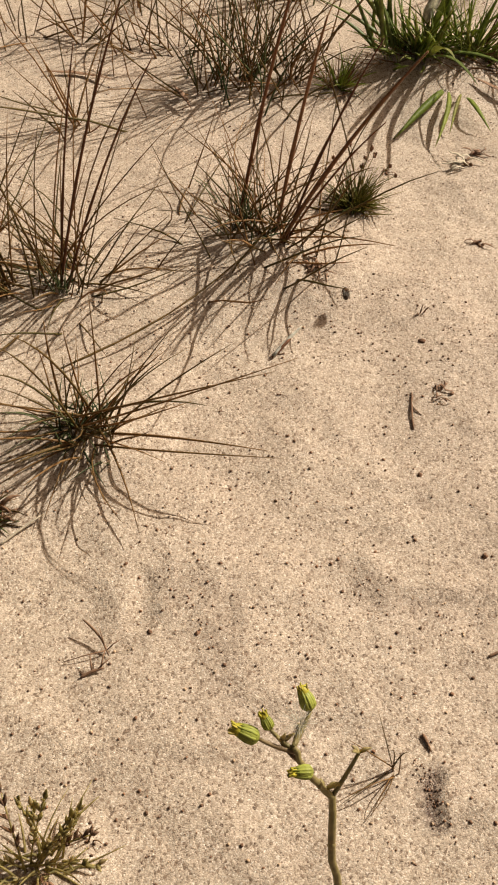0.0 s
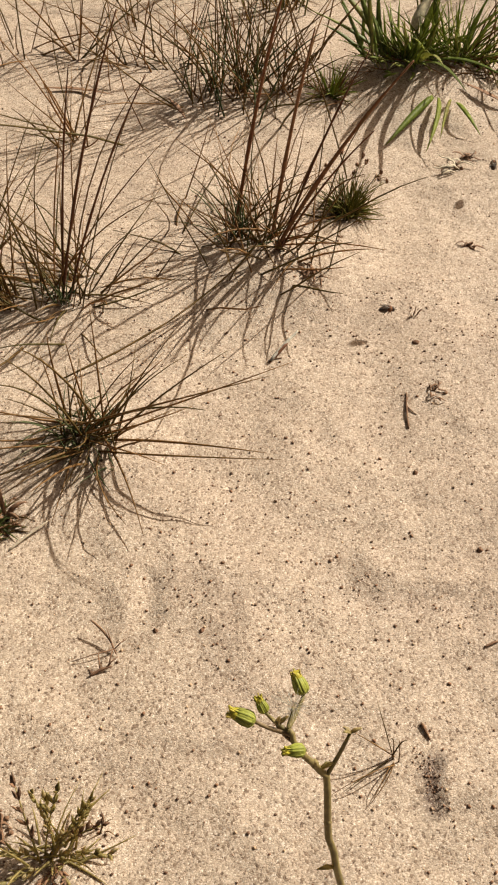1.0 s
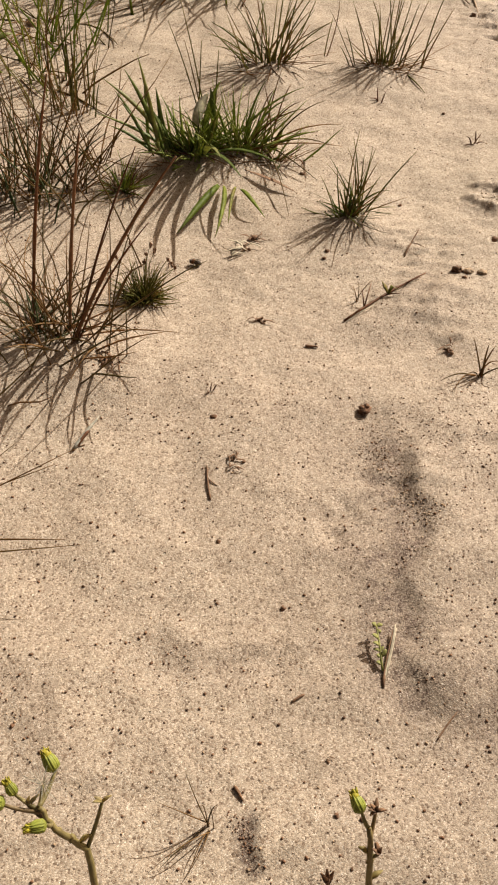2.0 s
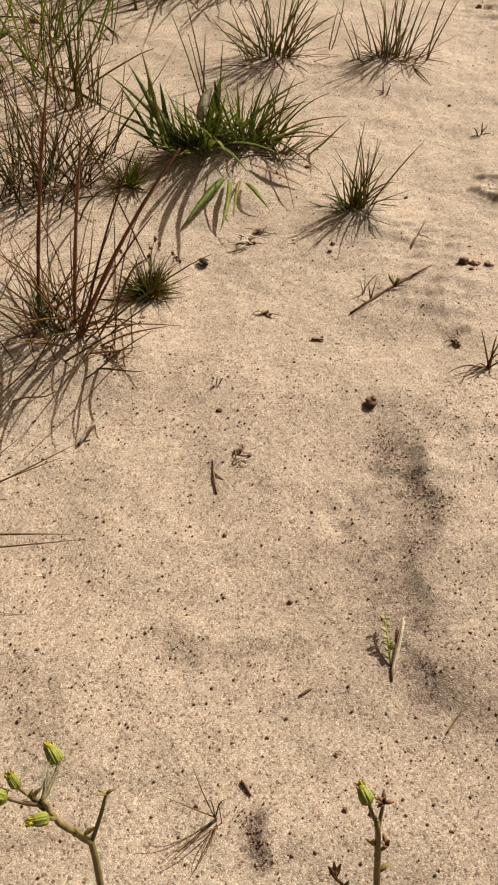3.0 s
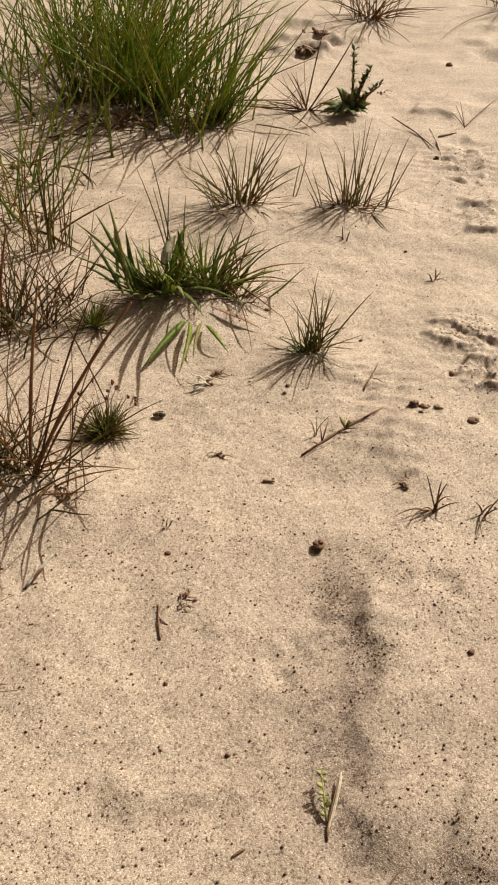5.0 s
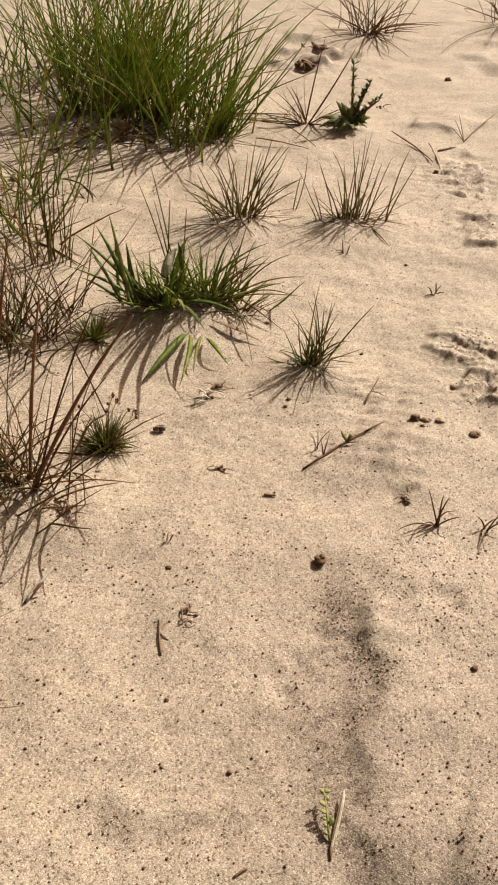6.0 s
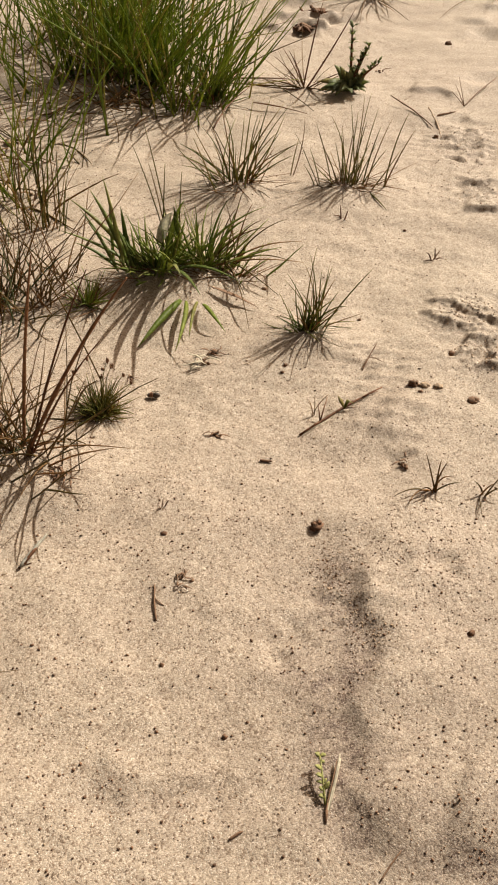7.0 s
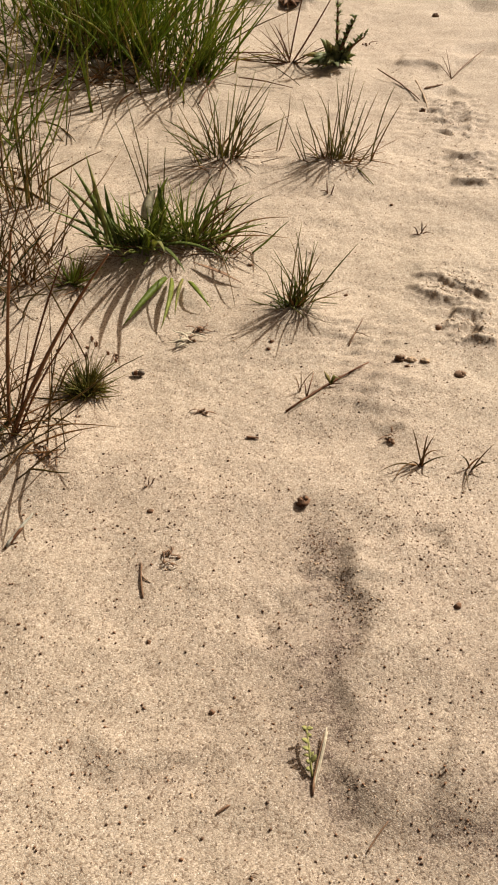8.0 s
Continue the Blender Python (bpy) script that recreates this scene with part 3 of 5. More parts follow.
# the spreading tuft in front
front = tuft("hair_grass_tuft", -0.047, 0.521, "low spreading tuft of dark hair-grass on sand", "grass", 3,
     [(0.162, -0.050, 0.122), (0.148, -0.052, 0.112), (0.119, -0.016, 0.102), (0.102, -0.025, 0.052), (0.156, -0.058, 0.034), (0.145, -0.054, 0.037), (0.057, -0.102, 0.004), (0.045, -0.098, 0.012), (0.018, 0.031, 0.105), (-0.014, 0.020, 0.091), (-0.002, 0.021, 0.083), (-0.018, -0.046, 0.135), (-0.029, -0.046, 0.126), (0.068, 0.030, 0.052), (0.053, 0.028, 0.061), (0.047, 0.024, 0.048), (-0.066, -0.015, 0.042), (-0.070, -0.036, 0.022), (-0.046, -0.057, 0.022), (0.070, -0.012, 0.082), (0.091, -0.011, 0.042), (-0.060, -0.006, 0.062)],
     0.0010, spread=0.020, fills=[("blade", HAIR_ONE, [dict(n=26, spread=0.035, length=(0.03, 0.11), tilt=(5, 85), bend=(-20, 60), radius=0.0008), dict(n=12, spread=0.03, length=(0.06, 0.11), tilt=(40, 90), bend=(-10, 30), radius=0.0009, az=(190, 300))]),
                     ("green_core", CORE, [dict(n=42, spread=0.036, length=(0.02, 0.055), tilt=(10, 88), bend=(0, 80), radius=0.0007, az=(0, 360)), dict(n=18, spread=0.030, length=(0.02, 0.06), tilt=(10, 88), bend=(0, 90), radius=0.0008)])], group=HG)

# the tuft with tall culms behind it
second = tuft("hair_grass_tuft", -0.082, 0.687, "upright tuft of brown hair-grass with tall culms", "grass", 5,
     [(0.090, 0.066, 0.178), (0.108, 0.059, 0.132), (0.075, 0.057, 0.156), (0.107, 0.046, 0.082), (0.094, 0.038, 0.063), (-0.002, 0.036, 0.143), (-0.018, 0.024, 0.109), (-0.057, 0.020, 0.127), (0.032, 0.057, 0.194), (0.026, 0.052, 0.179), (0.036, 0.038, 0.116), (0.058, 0.038, 0.098), (0.083, -0.009, 0.000), (-0.039, 0.016, 0.097), (-0.025, 0.015, 0.082)],
     0.0009, spread=0.020, fills=[("blade", HAIR_ONE, [dict(n=34, spread=0.060, length=(0.04, 0.14), tilt=(5, 80), bend=(-10, 60), radius=0.0009), dict(n=20, spread=0.03, length=(0.06, 0.13), tilt=(35, 80), bend=(-10, 50), radius=0.0009, az=(110, 215), centre=(0.01, 0.03))]),
                    ("green_core", CORE, [dict(n=24, spread=0.016, length=(0.02, 0.06), tilt=(0, 60), bend=(0, 30), radius=0.0006)])], group=HG)
culms(second, [((0.0, 0.0), (0.077, 0.018, 0.251), 0.0013, 0.06), ((0.006, 0.0), (0.093, 0.022, 0.200), 0.0011, 0.02), ((0.0, 0.01), (0.038, 0.009, 0.215), 0.0011, -0.02)])
tuft("hair_grass_tuft", -0.131, 0.689, "thin leaning tuft of brown hair-grass", "grass", 6,
     [(0.020, 0.044, 0.145), (-0.012, 0.030, 0.128), (-0.029, 0.018, 0.104), (-0.033, 0.031, 0.050), (-0.026, 0.026, 0.030)],
     0.0009, fills=[("blade", HAIR_ONE, [dict(n=28, spread=0.025, length=(0.05, 0.15), tilt=(10, 80), bend=(-10, 50), radius=0.0009, az=(80, 290))])], group=HG)
tuft("hair_grass_tuft", -0.172, 0.737, "green-stemmed tuft of hair-grass at the edge", "grass", 61,
     [(0.023, 0.058, 0.190), (0.037, 0.069, 0.213), (0.039, 0.060, 0.176), (0.048, 0.068, 0.195), (0.023, 0.048, 0.152)],
     0.0011, REED, fills=[("blade", HAIR_ONE, [dict(n=22, spread=0.035, length=(0.06, 0.2), tilt=(3, 55), bend=(0, 30), radius=0.0010)])], group=HG)

# the wide middle tuft with thick culms
third = tuft("hair_grass_tuft", 0.100, 0.762, "wide sprawling tuft of brown hair-grass with thick culms", "grass", 7,
     [(-0.051, 0.017, 0.049), (-0.064, -0.039, 0.068), (-0.035, 0.018, 0.066), (-0.026, 0.021, 0.081), (0.014, 0.021, 0.087), (0.030, 0.018, 0.078), (0.046, -0.006, 0.048), (0.057, -0.026, 0.023), (0.036, -0.049, 0.018), (0.020, -0.081, 0.018), (0.006, -0.085, 0.008), (-0.019, -0.090, 0.018), (-0.038, -0.080, 0.028), (-0.059, -0.054, 0.038), (0.055, 0.015, 0.069), (-0.016, 0.025, 0.095)],
     0.0009, spread=0.035, fills=[("blade", HAIR_ONE, [dict(n=26, spread=0.12, length=(0.08, 0.19), tilt=(25, 86), bend=(-10, 20), radius=0.0009), dict(n=20, spread=0.11, length=(0.05, 0.14), tilt=(30, 88), bend=(-10, 20), radius=0.0009, az=(0, 360)),
                                           dict(n=13, spread=0.07, length=(0.09, 0.17), tilt=(15, 60), bend=(-5, 20), radius=0.0010, az=(-90, 60)),
                                           dict(n=10, spread=0.08, length=(0.09, 0.19), tilt=(5, 55), bend=(0, 30), radius=0.0010)]),
                    ("green_core", CORE, [dict(n=34, spread=0.04, length=(0.03, 0.08), tilt=(0, 75), bend=(0, 40), radius=0.0008, centre=(-0.03, 0.02), az=(0, 360))])], group=HG)
culms(third, [((0.010, 0.012), (0.043, 0.002, 0.205), 0.0018, 0.0), ((-0.025, 0.03), (0.023, 0.001, 0.256), 0.0017, -0.01),
              ((0.012, -0.01), (0.122, -0.012, 0.184), 0.0020, -0.03), ((0.016, -0.012), (0.088, -0.003, 0.190), 0.0012, 0.03),
              ((0.018, -0.006), (0.093, -0.031, 0.134), 0.0011, 0.02)])

# the dense tuft behind that
tuft("hair_grass_tuft", 0.078, 1.082, "dense upright tuft of brown and green hair-grass", "grass", 8,
     [(-0.023, 0.030, 0.125), (-0.005, 0.034, 0.136), (0.014, 0.033, 0.129), (0.032, 0.031, 0.116), (0.048, 0.030, 0.109), (0.073, 0.024, 0.083), (0.093, 0.023, 0.075), (0.077, 0.015, 0.044), (-0.052, 0.017, 0.078), (-0.072, 0.010, 0.054), (0.039, 0.021, 0.078), (0.060, 0.027, 0.096)],
     0.0009, spread=0.04, fills=[("blade", HAIR_ONE, [dict(n=40, spread=0.15, length=(0.09, 0.26), tilt=(3, 62), bend=(-8, 20), radius=0.0010, az=(0, 360))]),
                    ("green_core", CORE, [dict(n=26, spread=0.08, length=(0.05, 0.16), tilt=(0, 40), bend=(0, 20), radius=0.0011, az=(0, 360))])], group=HG)
tuft("hair_grass_tuft", 0.130, 1.083, "sparse brown tuft beside the green grass", "grass", 81,
     [(0.002, 0.023, 0.090), (0.020, 0.021, 0.083), (0.032, 0.014, 0.058), (0.043, 0.017, 0.070), (0.048, 0.011, 0.044), (-0.008, 0.018, 0.072), (0.054, -0.008, 0.038)],
     0.0008, fills=[("blade", HAIR_ONE, [dict(n=24, spread=0.05, length=(0.04, 0.12), tilt=(3, 70), bend=(-10, 55), radius=0.0010)])], group=HG)

# small brown sprigs
for (px, py), n, high, seed in (((-0.008, 1.143), 26, 0.09, 11), ((-0.001, 1.162), 34, 0.09, 12), ((-0.124, 1.174), 50, 0.10, 13), ((-0.103, 0.975), 60, 0.10, 14),
                                ((-0.207, 1.194), 40, 0.11, 15), ((-0.054, 1.245), 30, 0.08, 16), ((-0.056, 1.153), 26, 0.08, 17), ((0.163, 1.130), 34, 0.10, 18), ((0.049, 1.099), 40, 0.10, 19),
                                ((0.027, 1.052), 45, 0.09, 20), ((0.093, 1.108), 30, 0.11, 21), ((0.199, 1.546), 10, 0.05, 22)):
    tuft("hair_grass_sprig", px, py, "small sparse sprig of brown hair-grass", "grass", seed,
         fills=[("blade", HAIR_ONE, [dict(n=int(n * 0.27), spread=0.035, length=(high * 0.6, high * 1.8), tilt=(2, 72), bend=(-8, 22), radius=0.0010)])], group="small sprigs of hair-grass")

# dense olive tuft with dark heads
def headed_tuft():
    x, y = 0.188, 0.827
    rng = random.Random(31)
    t = thing("cushion_tuft", at(x, y), "dense olive cushion tuft with dark brown seed heads", "grass")
    s = Shape()
    fill(s, rng, 190, t.location, 0.014, (0.02, 0.045), (0, 70), (0, 30), 0.0007)
    part("cushion", s, OLIVE, t, kind="stuff")
    s = Shape()
    fill(s, rng, 60, t.location, 0.014, (0.012, 0.025), (40, 95), (0, 30), 0.0006)
    part("dry_skirt", s, HAIR, t, kind="stuff")
    for i, (dx, dy, dz) in enumerate([(-0.008, 0.016, 0.058), (0.004, 0.009, 0.039), (0.007, 0.011, 0.047), (0.012, 0.013, 0.056), (0.016, 0.011, 0.050), (-0.024, 0.014, 0.044), (0.026, -0.021, 0.058), (0.033, -0.018, 0.045)]):
        s = Shape()
        pts = bow((rng.uniform(-0.006, 0.006), rng.uniform(-0.006, 0.006), 0), (dx, dy, dz), 0.003, 6)
        s.tube(pts, taper(0.0005, 6, 0.7), 4)
        stalk = part("stalk", s, REED, t)
        s = Shape()
        for k in range(4):
            s.blob(pts[-1] + Vector((rng.uniform(-1, 1), rng.uniform(-1, 1), rng.uniform(-2, 1))) * 0.0012, (0.0011, 0.0011, 0.0021), rng, 0.25)
        part("seed_head", s, CRUMB, stalk, "dark brown seed head")


headed_tuft()


# ---- the green broad-leaved grass ----
def flat_leaf(t, base, tip, width, arch, material=LEAF, label="", fold=0.35, side=0.0, name="leaf"):
    s = Shape()
    n = 9
    pts = bow(base, tip, arch, n, side)
    shape_w = [0.5, 0.85, 1.0, 1.0, 0.95, 0.82, 0.62, 0.36, 0.06]
    s.leaf(pts, [width * w for w in shape_w], fold, Vector((0.1, -0.75, 0.65)))
    part(name, s, material, t, label)


def green_tuft():
    x, y = 0.290, 1.110
    rng = random.Random(41)
    t = thing("broad_leaved_grass", at(x, y), "fresh green tuft of broad-leaved grass on sand", "grass")
    left = [(-0.069, 0.035, 0.111), (-0.114, 0.033, 0.086), (-0.086, 0.032, 0.095), (-0.050, 0.023, 0.074), (-0.128, 0.024, 0.047), (-0.095, 0.024, 0.060), (-0.063, 0.021, 0.060), (-0.044, 0.014, 0.039), (-0.101, 0.028, 0.073), (-0.063, 0.028, 0.086), (-0.058, 0.018, 0.050), (-0.081, 0.019, 0.042), (-0.112, 0.019, 0.032)]
    for i, tip in enumerate(left):
        flat_leaf(t, (-0.046 + rng.uniform(-0.020, 0.016), rng.uniform(-0.012, 0.010), 0), tip, rng.uniform(0.0050, 0.0070) if i < 4 else 0.0042, 0.006)
    for tip in [(0.030, 0.017, 0.079), (0.016, 0.017, 0.072)]:
        flat_leaf(t, (0.012 + rng.uniform(-0.012, 0.012), 0.02, 0), tip, 0.007, 0.015)
    for tip, w in (((-0.016, -0.100, 0.060), 0.0065), ((0.003, -0.149, 0.060), 0.0080), ((0.020, -0.190, 0.055), 0.0065), ((0.070, -0.156, 0.050), 0.0050)):
        flat_leaf(t, (tip[0] * 0.2, tip[1] * 0.1 - 0.004, 0.002), tip, w, 0.014, label="leaf leaning outwards", fold=0.5)
    for base, tip, w in (((0.010, -0.080), (-0.052, -0.165), 0.0085), ((0.016, -0.082), (-0.010, -0.180), 0.0060), ((0.036, -0.088), (0.054, -0.150), 0.0055), ((0.030, -0.084), (0.010, -0.150), 0.0045)):
        foot = at(x + base[0], y + base[1], 0.006) - t.location
        flat_leaf(t, foot, at(x + tip[0], y + tip[1], 0.006) - t.location, w, 0.012, TALL_ONE, "drooping green leaf", 0.4, side=rng.uniform(-0.08, 0.08))
    flat_leaf(t, (-0.004, 0.020, 0.022), (0.014, 0.012, 0.066), 0.013, 0.010, PALE, "bleached grey dead leaf", 0.15)
    for tip in [(0.081, -0.017, 0.091), (0.107, -0.021, 0.066), (0.127, -0.021, 0.080)]:
        flat_leaf(t, (0.05 + rng.uniform(-0.015, 0.015), rng.uniform(-0.01, 0.01), 0), tip, rng.uniform(0.0028, 0.0036), 0.016)
    for tip, b in zip([(-0.029, 0.039, 0.145), (-0.013, 0.043, 0.168), (0.009, 0.030, 0.123), (0.029, 0.025, 0.113), (-0.011, 0.032, 0.123)], (0.01, 0.014, 0.0, 0.02, 0.01)):
        s = Shape()
        s.tube(bow((b, 0.02, 0), tip, 0.004, 8), taper(0.0012, 8, 0.4), 4)
        part("stem", s, REED, t)
    for tip in [(0.173, -0.027, 0.032), (0.181, -0.014, -0.004), (0.159, -0.002, 0.053), (0.126, 0.001, 0.052), (0.106, 0.013, 0.092), (0.135, -0.002, 0.044), (0.152, 0.009, 0.006), (0.094, 0.007, 0.067), (0.116, 0.007, 0.073), (0.082, 0.010, 0.074), (0.079, -0.060, -0.014), (0.083, -0.146, -0.020), (0.093, -0.063, -0.018), (0.135, -0.070, -0.018), (0.159, -0.026, 0.006)]:
        s = Shape()
        s.tube(bow((0.085 + rng.uniform(-0.02, 0.015), rng.uniform(-0.015, 0.015), 0), tip, 0.014, 8, rng.uniform(-0.06, 0.06)), taper(0.0011, 8, 0.25), 4)
        part("blade", s, HAIR_ONE, t, "brown dry blade")
    for job in (dict(n=110, spread=0.045, length=(0.03, 0.080), tilt=(5, 70), bend=(0, 50), radius=0.0014, centre=(-0.01, 0.0), squash=0.5),
                dict(n=120, spread=0.060, length=(0.03, 0.095), tilt=(5, 62), bend=(0, 45), radius=0.0012, centre=(0.055, 0.005), squash=0.5)):
        for pts, r in shoots(rng, origin=t.location, **job):
            s = Shape()
            s.leaf(pts, [r * 2 * w for w in (0.8, 1.1, 1.1, 0.9, 0.6, 0.15)], 0.3, Vector((rng.uniform(-1, 1), rng.uniform(-1, 0), 0.4)))
            part("blade", s, GREEN_ONE, t)
    s = Shape()
    fill(s, rng, 70, t.location, 0.09, (0.03, 0.07), (55, 88), (0, 25), 0.0007, squash=0.35)
    fill(s, rng, 40, t.location, 0.03, (0.03, 0.06), (30, 88), (0, 25), 0.0007, centre=(0.095, -0.01), squash=0.6)
    part("dry_skirt", s, HAIR, t, kind="stuff")


green_tuft()
tuft("green_grass_sprig", 0.186, 1.064, "small fresh green sprig of grass on sand", "grass", 43,
     fills=[("blade", GREEN_ONE, [dict(n=45, spread=0.018, length=(0.02, 0.05), tilt=(5, 75), bend=(0, 40), radius=0.0010)]),
            ("dry_skirt", HAIR, [dict(n=40, spread=0.02, length=(0.03, 0.07), tilt=(20, 85), bend=(0, 20), radius=0.0006)])])

# the spiky tuft on its own mound
tuft("spiky_grass_tuft", 0.438, 0.936, "spiky tuft of stiff brown-green grass on a mound", "grass", 51,
     [(0.011, 0.021, 0.094), (0.004, 0.021, 0.085), (0.025, 0.013, 0.075), (0.028, 0.011, 0.074), (0.031, 0.007, 0.060), (0.072, -0.001, 0.073), (0.039, -0.018, 0.037), (0.060, -0.023, 0.030), (-0.025, 0.021, 0.056), (-0.022, 0.022, 0.064), (-0.013, 0.017, 0.054), (0.016, 0.013, 0.067), (-0.007, 0.013, 0.043), (0.034, 0.002, 0.045), (-0.037, -0.001, 0.053), (0.006, 0.014, 0.062), (0.018, 0.008, 0.049), (-0.002, 0.020, 0.074), (0.064, 0.022, -0.008), (0.058, 0.014, -0.014), (-0.027, 0.037, 0.000), (-0.047, 0.041, -0.008), (0.025, -0.017, 0.047), (-0.017, 0.014, 0.035)],
     0.0010, OLIVE_ONE, fills=[("blade", HAIR_ONE, [dict(n=8, spread=0.014, length=(0.03, 0.075), tilt=(5, 65), bend=(0, 20), radius=0.0008)]),
                    ("green_core", GREEN, [dict(n=24, spread=0.016, length=(0.02, 0.045), tilt=(0, 60), bend=(0, 20), radius=0.0009)]),
                    ("dry_skirt", STRAW, [dict(n=45, spread=0.014, length=(0.02, 0.06), tilt=(65, 90), bend=(0, 10), radius=0.0005)])], arch=0.004, spread=0.013, follow=0.1)

# fans of stiff stems behind
tuft("fan_grass_tuft", 0.605, 1.365, "fan of stiff upright brown-green grass stems", "grass", 52,
     [(-0.023, 0.033, 0.097), (0.006, 0.028, 0.114), (0.035, 0.024, 0.131), (0.065, 0.005, 0.097), (0.089, 0.000, 0.106), (0.098, -0.009, 0.082), (-0.055, 0.030, 0.050), (-0.044, 0.036, 0.083), (0.025, 0.025, 0.127), (0.016, 0.022, 0.105), (-0.007, 0.024, 0.082), (0.029, 0.015, 0.093), (0.049, 0.007, 0.085), (-0.017, 0.021, 0.059), (0.058, -0.004, 0.054), (0.079, -0.010, 0.055), (-0.034, 0.023, 0.050), (0.045, 0.015, 0.110), (0.039, -0.087, -0.010), (-0.066, 0.015, 0.028)],
     0.0012, REED, fills=[("blade", OLIVE_ONE, [dict(n=10, spread=0.05, length=(0.03, 0.10), tilt=(3, 45), bend=(0, 25), radius=0.0010, squash=0.4)]), ("blade", HAIR_ONE, [dict(n=7, spread=0.05, length=(0.04, 0.11), tilt=(3, 60), bend=(-5, 20), radius=0.0009, squash=0.4)]),
                          ("dry_skirt", HAIR, [dict(n=50, spread=0.05, length=(0.03, 0.08), tilt=(60, 88), bend=(0, 15), radius=0.0007, squash=0.4)])], arch=0.004, spread=0.012, follow=0.6)
tuft("fan_grass_tuft", 0.440, 1.401, "fan of olive grass blades with a dry skirt", "grass", 53,
     [(0.053, 0.021, 0.123), (0.074, 0.011, 0.098), (0.081, 0.013, 0.110), (-0.069, 0.034, 0.084), (-0.053, 0.030, 0.079), (-0.021, 0.030, 0.103), (0.026, 0.025, 0.117), (0.012, 0.022, 0.097), (0.093, -0.003, 0.057), (0.079, -0.024, 0.046), (-0.037, 0.021, 0.056), (-0.072, 0.025, 0.048), (0.038, 0.018, 0.097), (-0.010, 0.022, 0.081), (0.063, 0.007, 0.073), (-0.084, 0.040, 0.016), (0.037, 0.010, 0.065)],
     0.0013, OLIVE_ONE, fills=[("blade", OLIVE_ONE, [dict(n=14, spread=0.045, length=(0.05, 0.15), tilt=(3, 60), bend=(-5, 25), radius=0.0014)]), ("blade", HAIR_ONE, [dict(n=8, spread=0.05, length=(0.05, 0.14), tilt=(5, 70), bend=(-5, 25), radius=0.0010)]),
                          ("dry_skirt", HAIR, [dict(n=45, spread=0.05, length=(0.04, 0.10), tilt=(55, 88), bend=(0, 15), radius=0.0007)])], arch=0.006, spread=0.015, follow=0.25)
tuft("grass_stalk", 0.531, 1.437, "single dark grass stalk standing in sand", "grass", 54, [(0.024, 0.017, 0.089), (0.015, 0.011, 0.058)], 0.0010, REED, arch=0.002, spread=0.003)

# the V-shaped dry stems and the rusty tuft behind
tuft("dry_grass_tuft", 0.666, 1.896, "dry brown stems in an open V", "grass", 55,
     [(0.038, 0.032, 0.161), (0.098, 0.012, 0.145), (0.075, -0.027, 0.038), (-0.043, 0.029, 0.072), (-0.060, 0.030, 0.056), (-0.031, 0.025, 0.067), (-0.021, 0.020, 0.057), (-0.111, 0.003, 0.010), (-0.088, 0.003, 0.020), (0.027, -0.075, 0.010)],
     0.0017, CULM, fills=[("blade", HAIR_ONE, [dict(n=16, spread=0.05, length=(0.04, 0.12), tilt=(10, 80), bend=(0, 20), radius=0.0008)])], arch=0.005, spread=0.006)
tuft("rusty_grass_tuft", 0.472, 1.853, "tall green grass tuft with a rust-red base", "grass", 56,
     [(0.195, 0.017, 0.187), (0.179, 0.013, 0.164), (0.152, 0.020, 0.173), (0.131, 0.030, 0.201), (0.167, 0.009, 0.139), (0.111, 0.041, 0.229), (0.136, 0.018, 0.154), (0.078, 0.036, 0.192), (0.059, 0.051, 0.238), (0.165, -0.067, 0.050), (-0.083, 0.052, 0.153), (-0.038, 0.054, 0.191)],
     0.0016, TALL_ONE, fills=[("blade", TALL_ONE, [dict(n=42, spread=0.06, length=(0.10, 0.28), tilt=(5, 58), bend=(-5, 35), radius=0.0017, az=(-70, 120)), dict(n=28, spread=0.07, length=(0.06, 0.2), tilt=(3, 55), bend=(0, 35), radius=0.0015)]),
                          ("rust_base", RUST, [dict(n=30, spread=0.03, length=(0.03, 0.07), tilt=(5, 60), bend=(0, 20), radius=0.0010)])], arch=0.006, spread=0.03)

# tall green grass at the back
for (px, py), n, seed, wide in (((0.106, 1.886), 14, 71, 0.09), ((0.205, 2.050), 50, 72, 0.08), ((0.285, 2.020), 130, 73, 0.07), ((0.362, 1.960), 120, 74, 0.07),
                                ((0.392, 1.800), 34, 75, 0.05), ((0.057, 2.220), 40, 76, 0.12), ((0.360, 2.330), 130, 77, 0.13), ((0.200, 2.400), 100, 78, 0.13), ((0.300, 2.170), 110, 80, 0.09)):
    tuft("tall_grass_tuft", px, py, "tall dense tuft of green grass", "grass", seed,
         fills=[("blade", TALL_ONE, [dict(n=int(n * 0.60), spread=wide * 1.5, length=(0.10, 0.42), tilt=(0, 50), bend=(-5, 42), radius=0.0019)]),
                ("blade", TALL_ONE, [dict(n=n // 7, spread=wide * 1.2, length=(0.16, 0.32), tilt=(14, 54), bend=(-5, 15), radius=0.0019, az=(-110, 20))]),
                ("blade", HAIR_ONE, [dict(n=int(n * 0.07), spread=wide * 1.7, length=(0.10, 0.30), tilt=(5, 60), bend=(-5, 20), radius=0.0013)]),
                ("dry_skirt", HAIR, [dict(n=n // 8, spread=wide * 1.8, length=(0.05, 0.16), tilt=(40, 90), bend=(-10, 20), radius=0.0012, az=(0, 360))])], group="tall grass at the back")
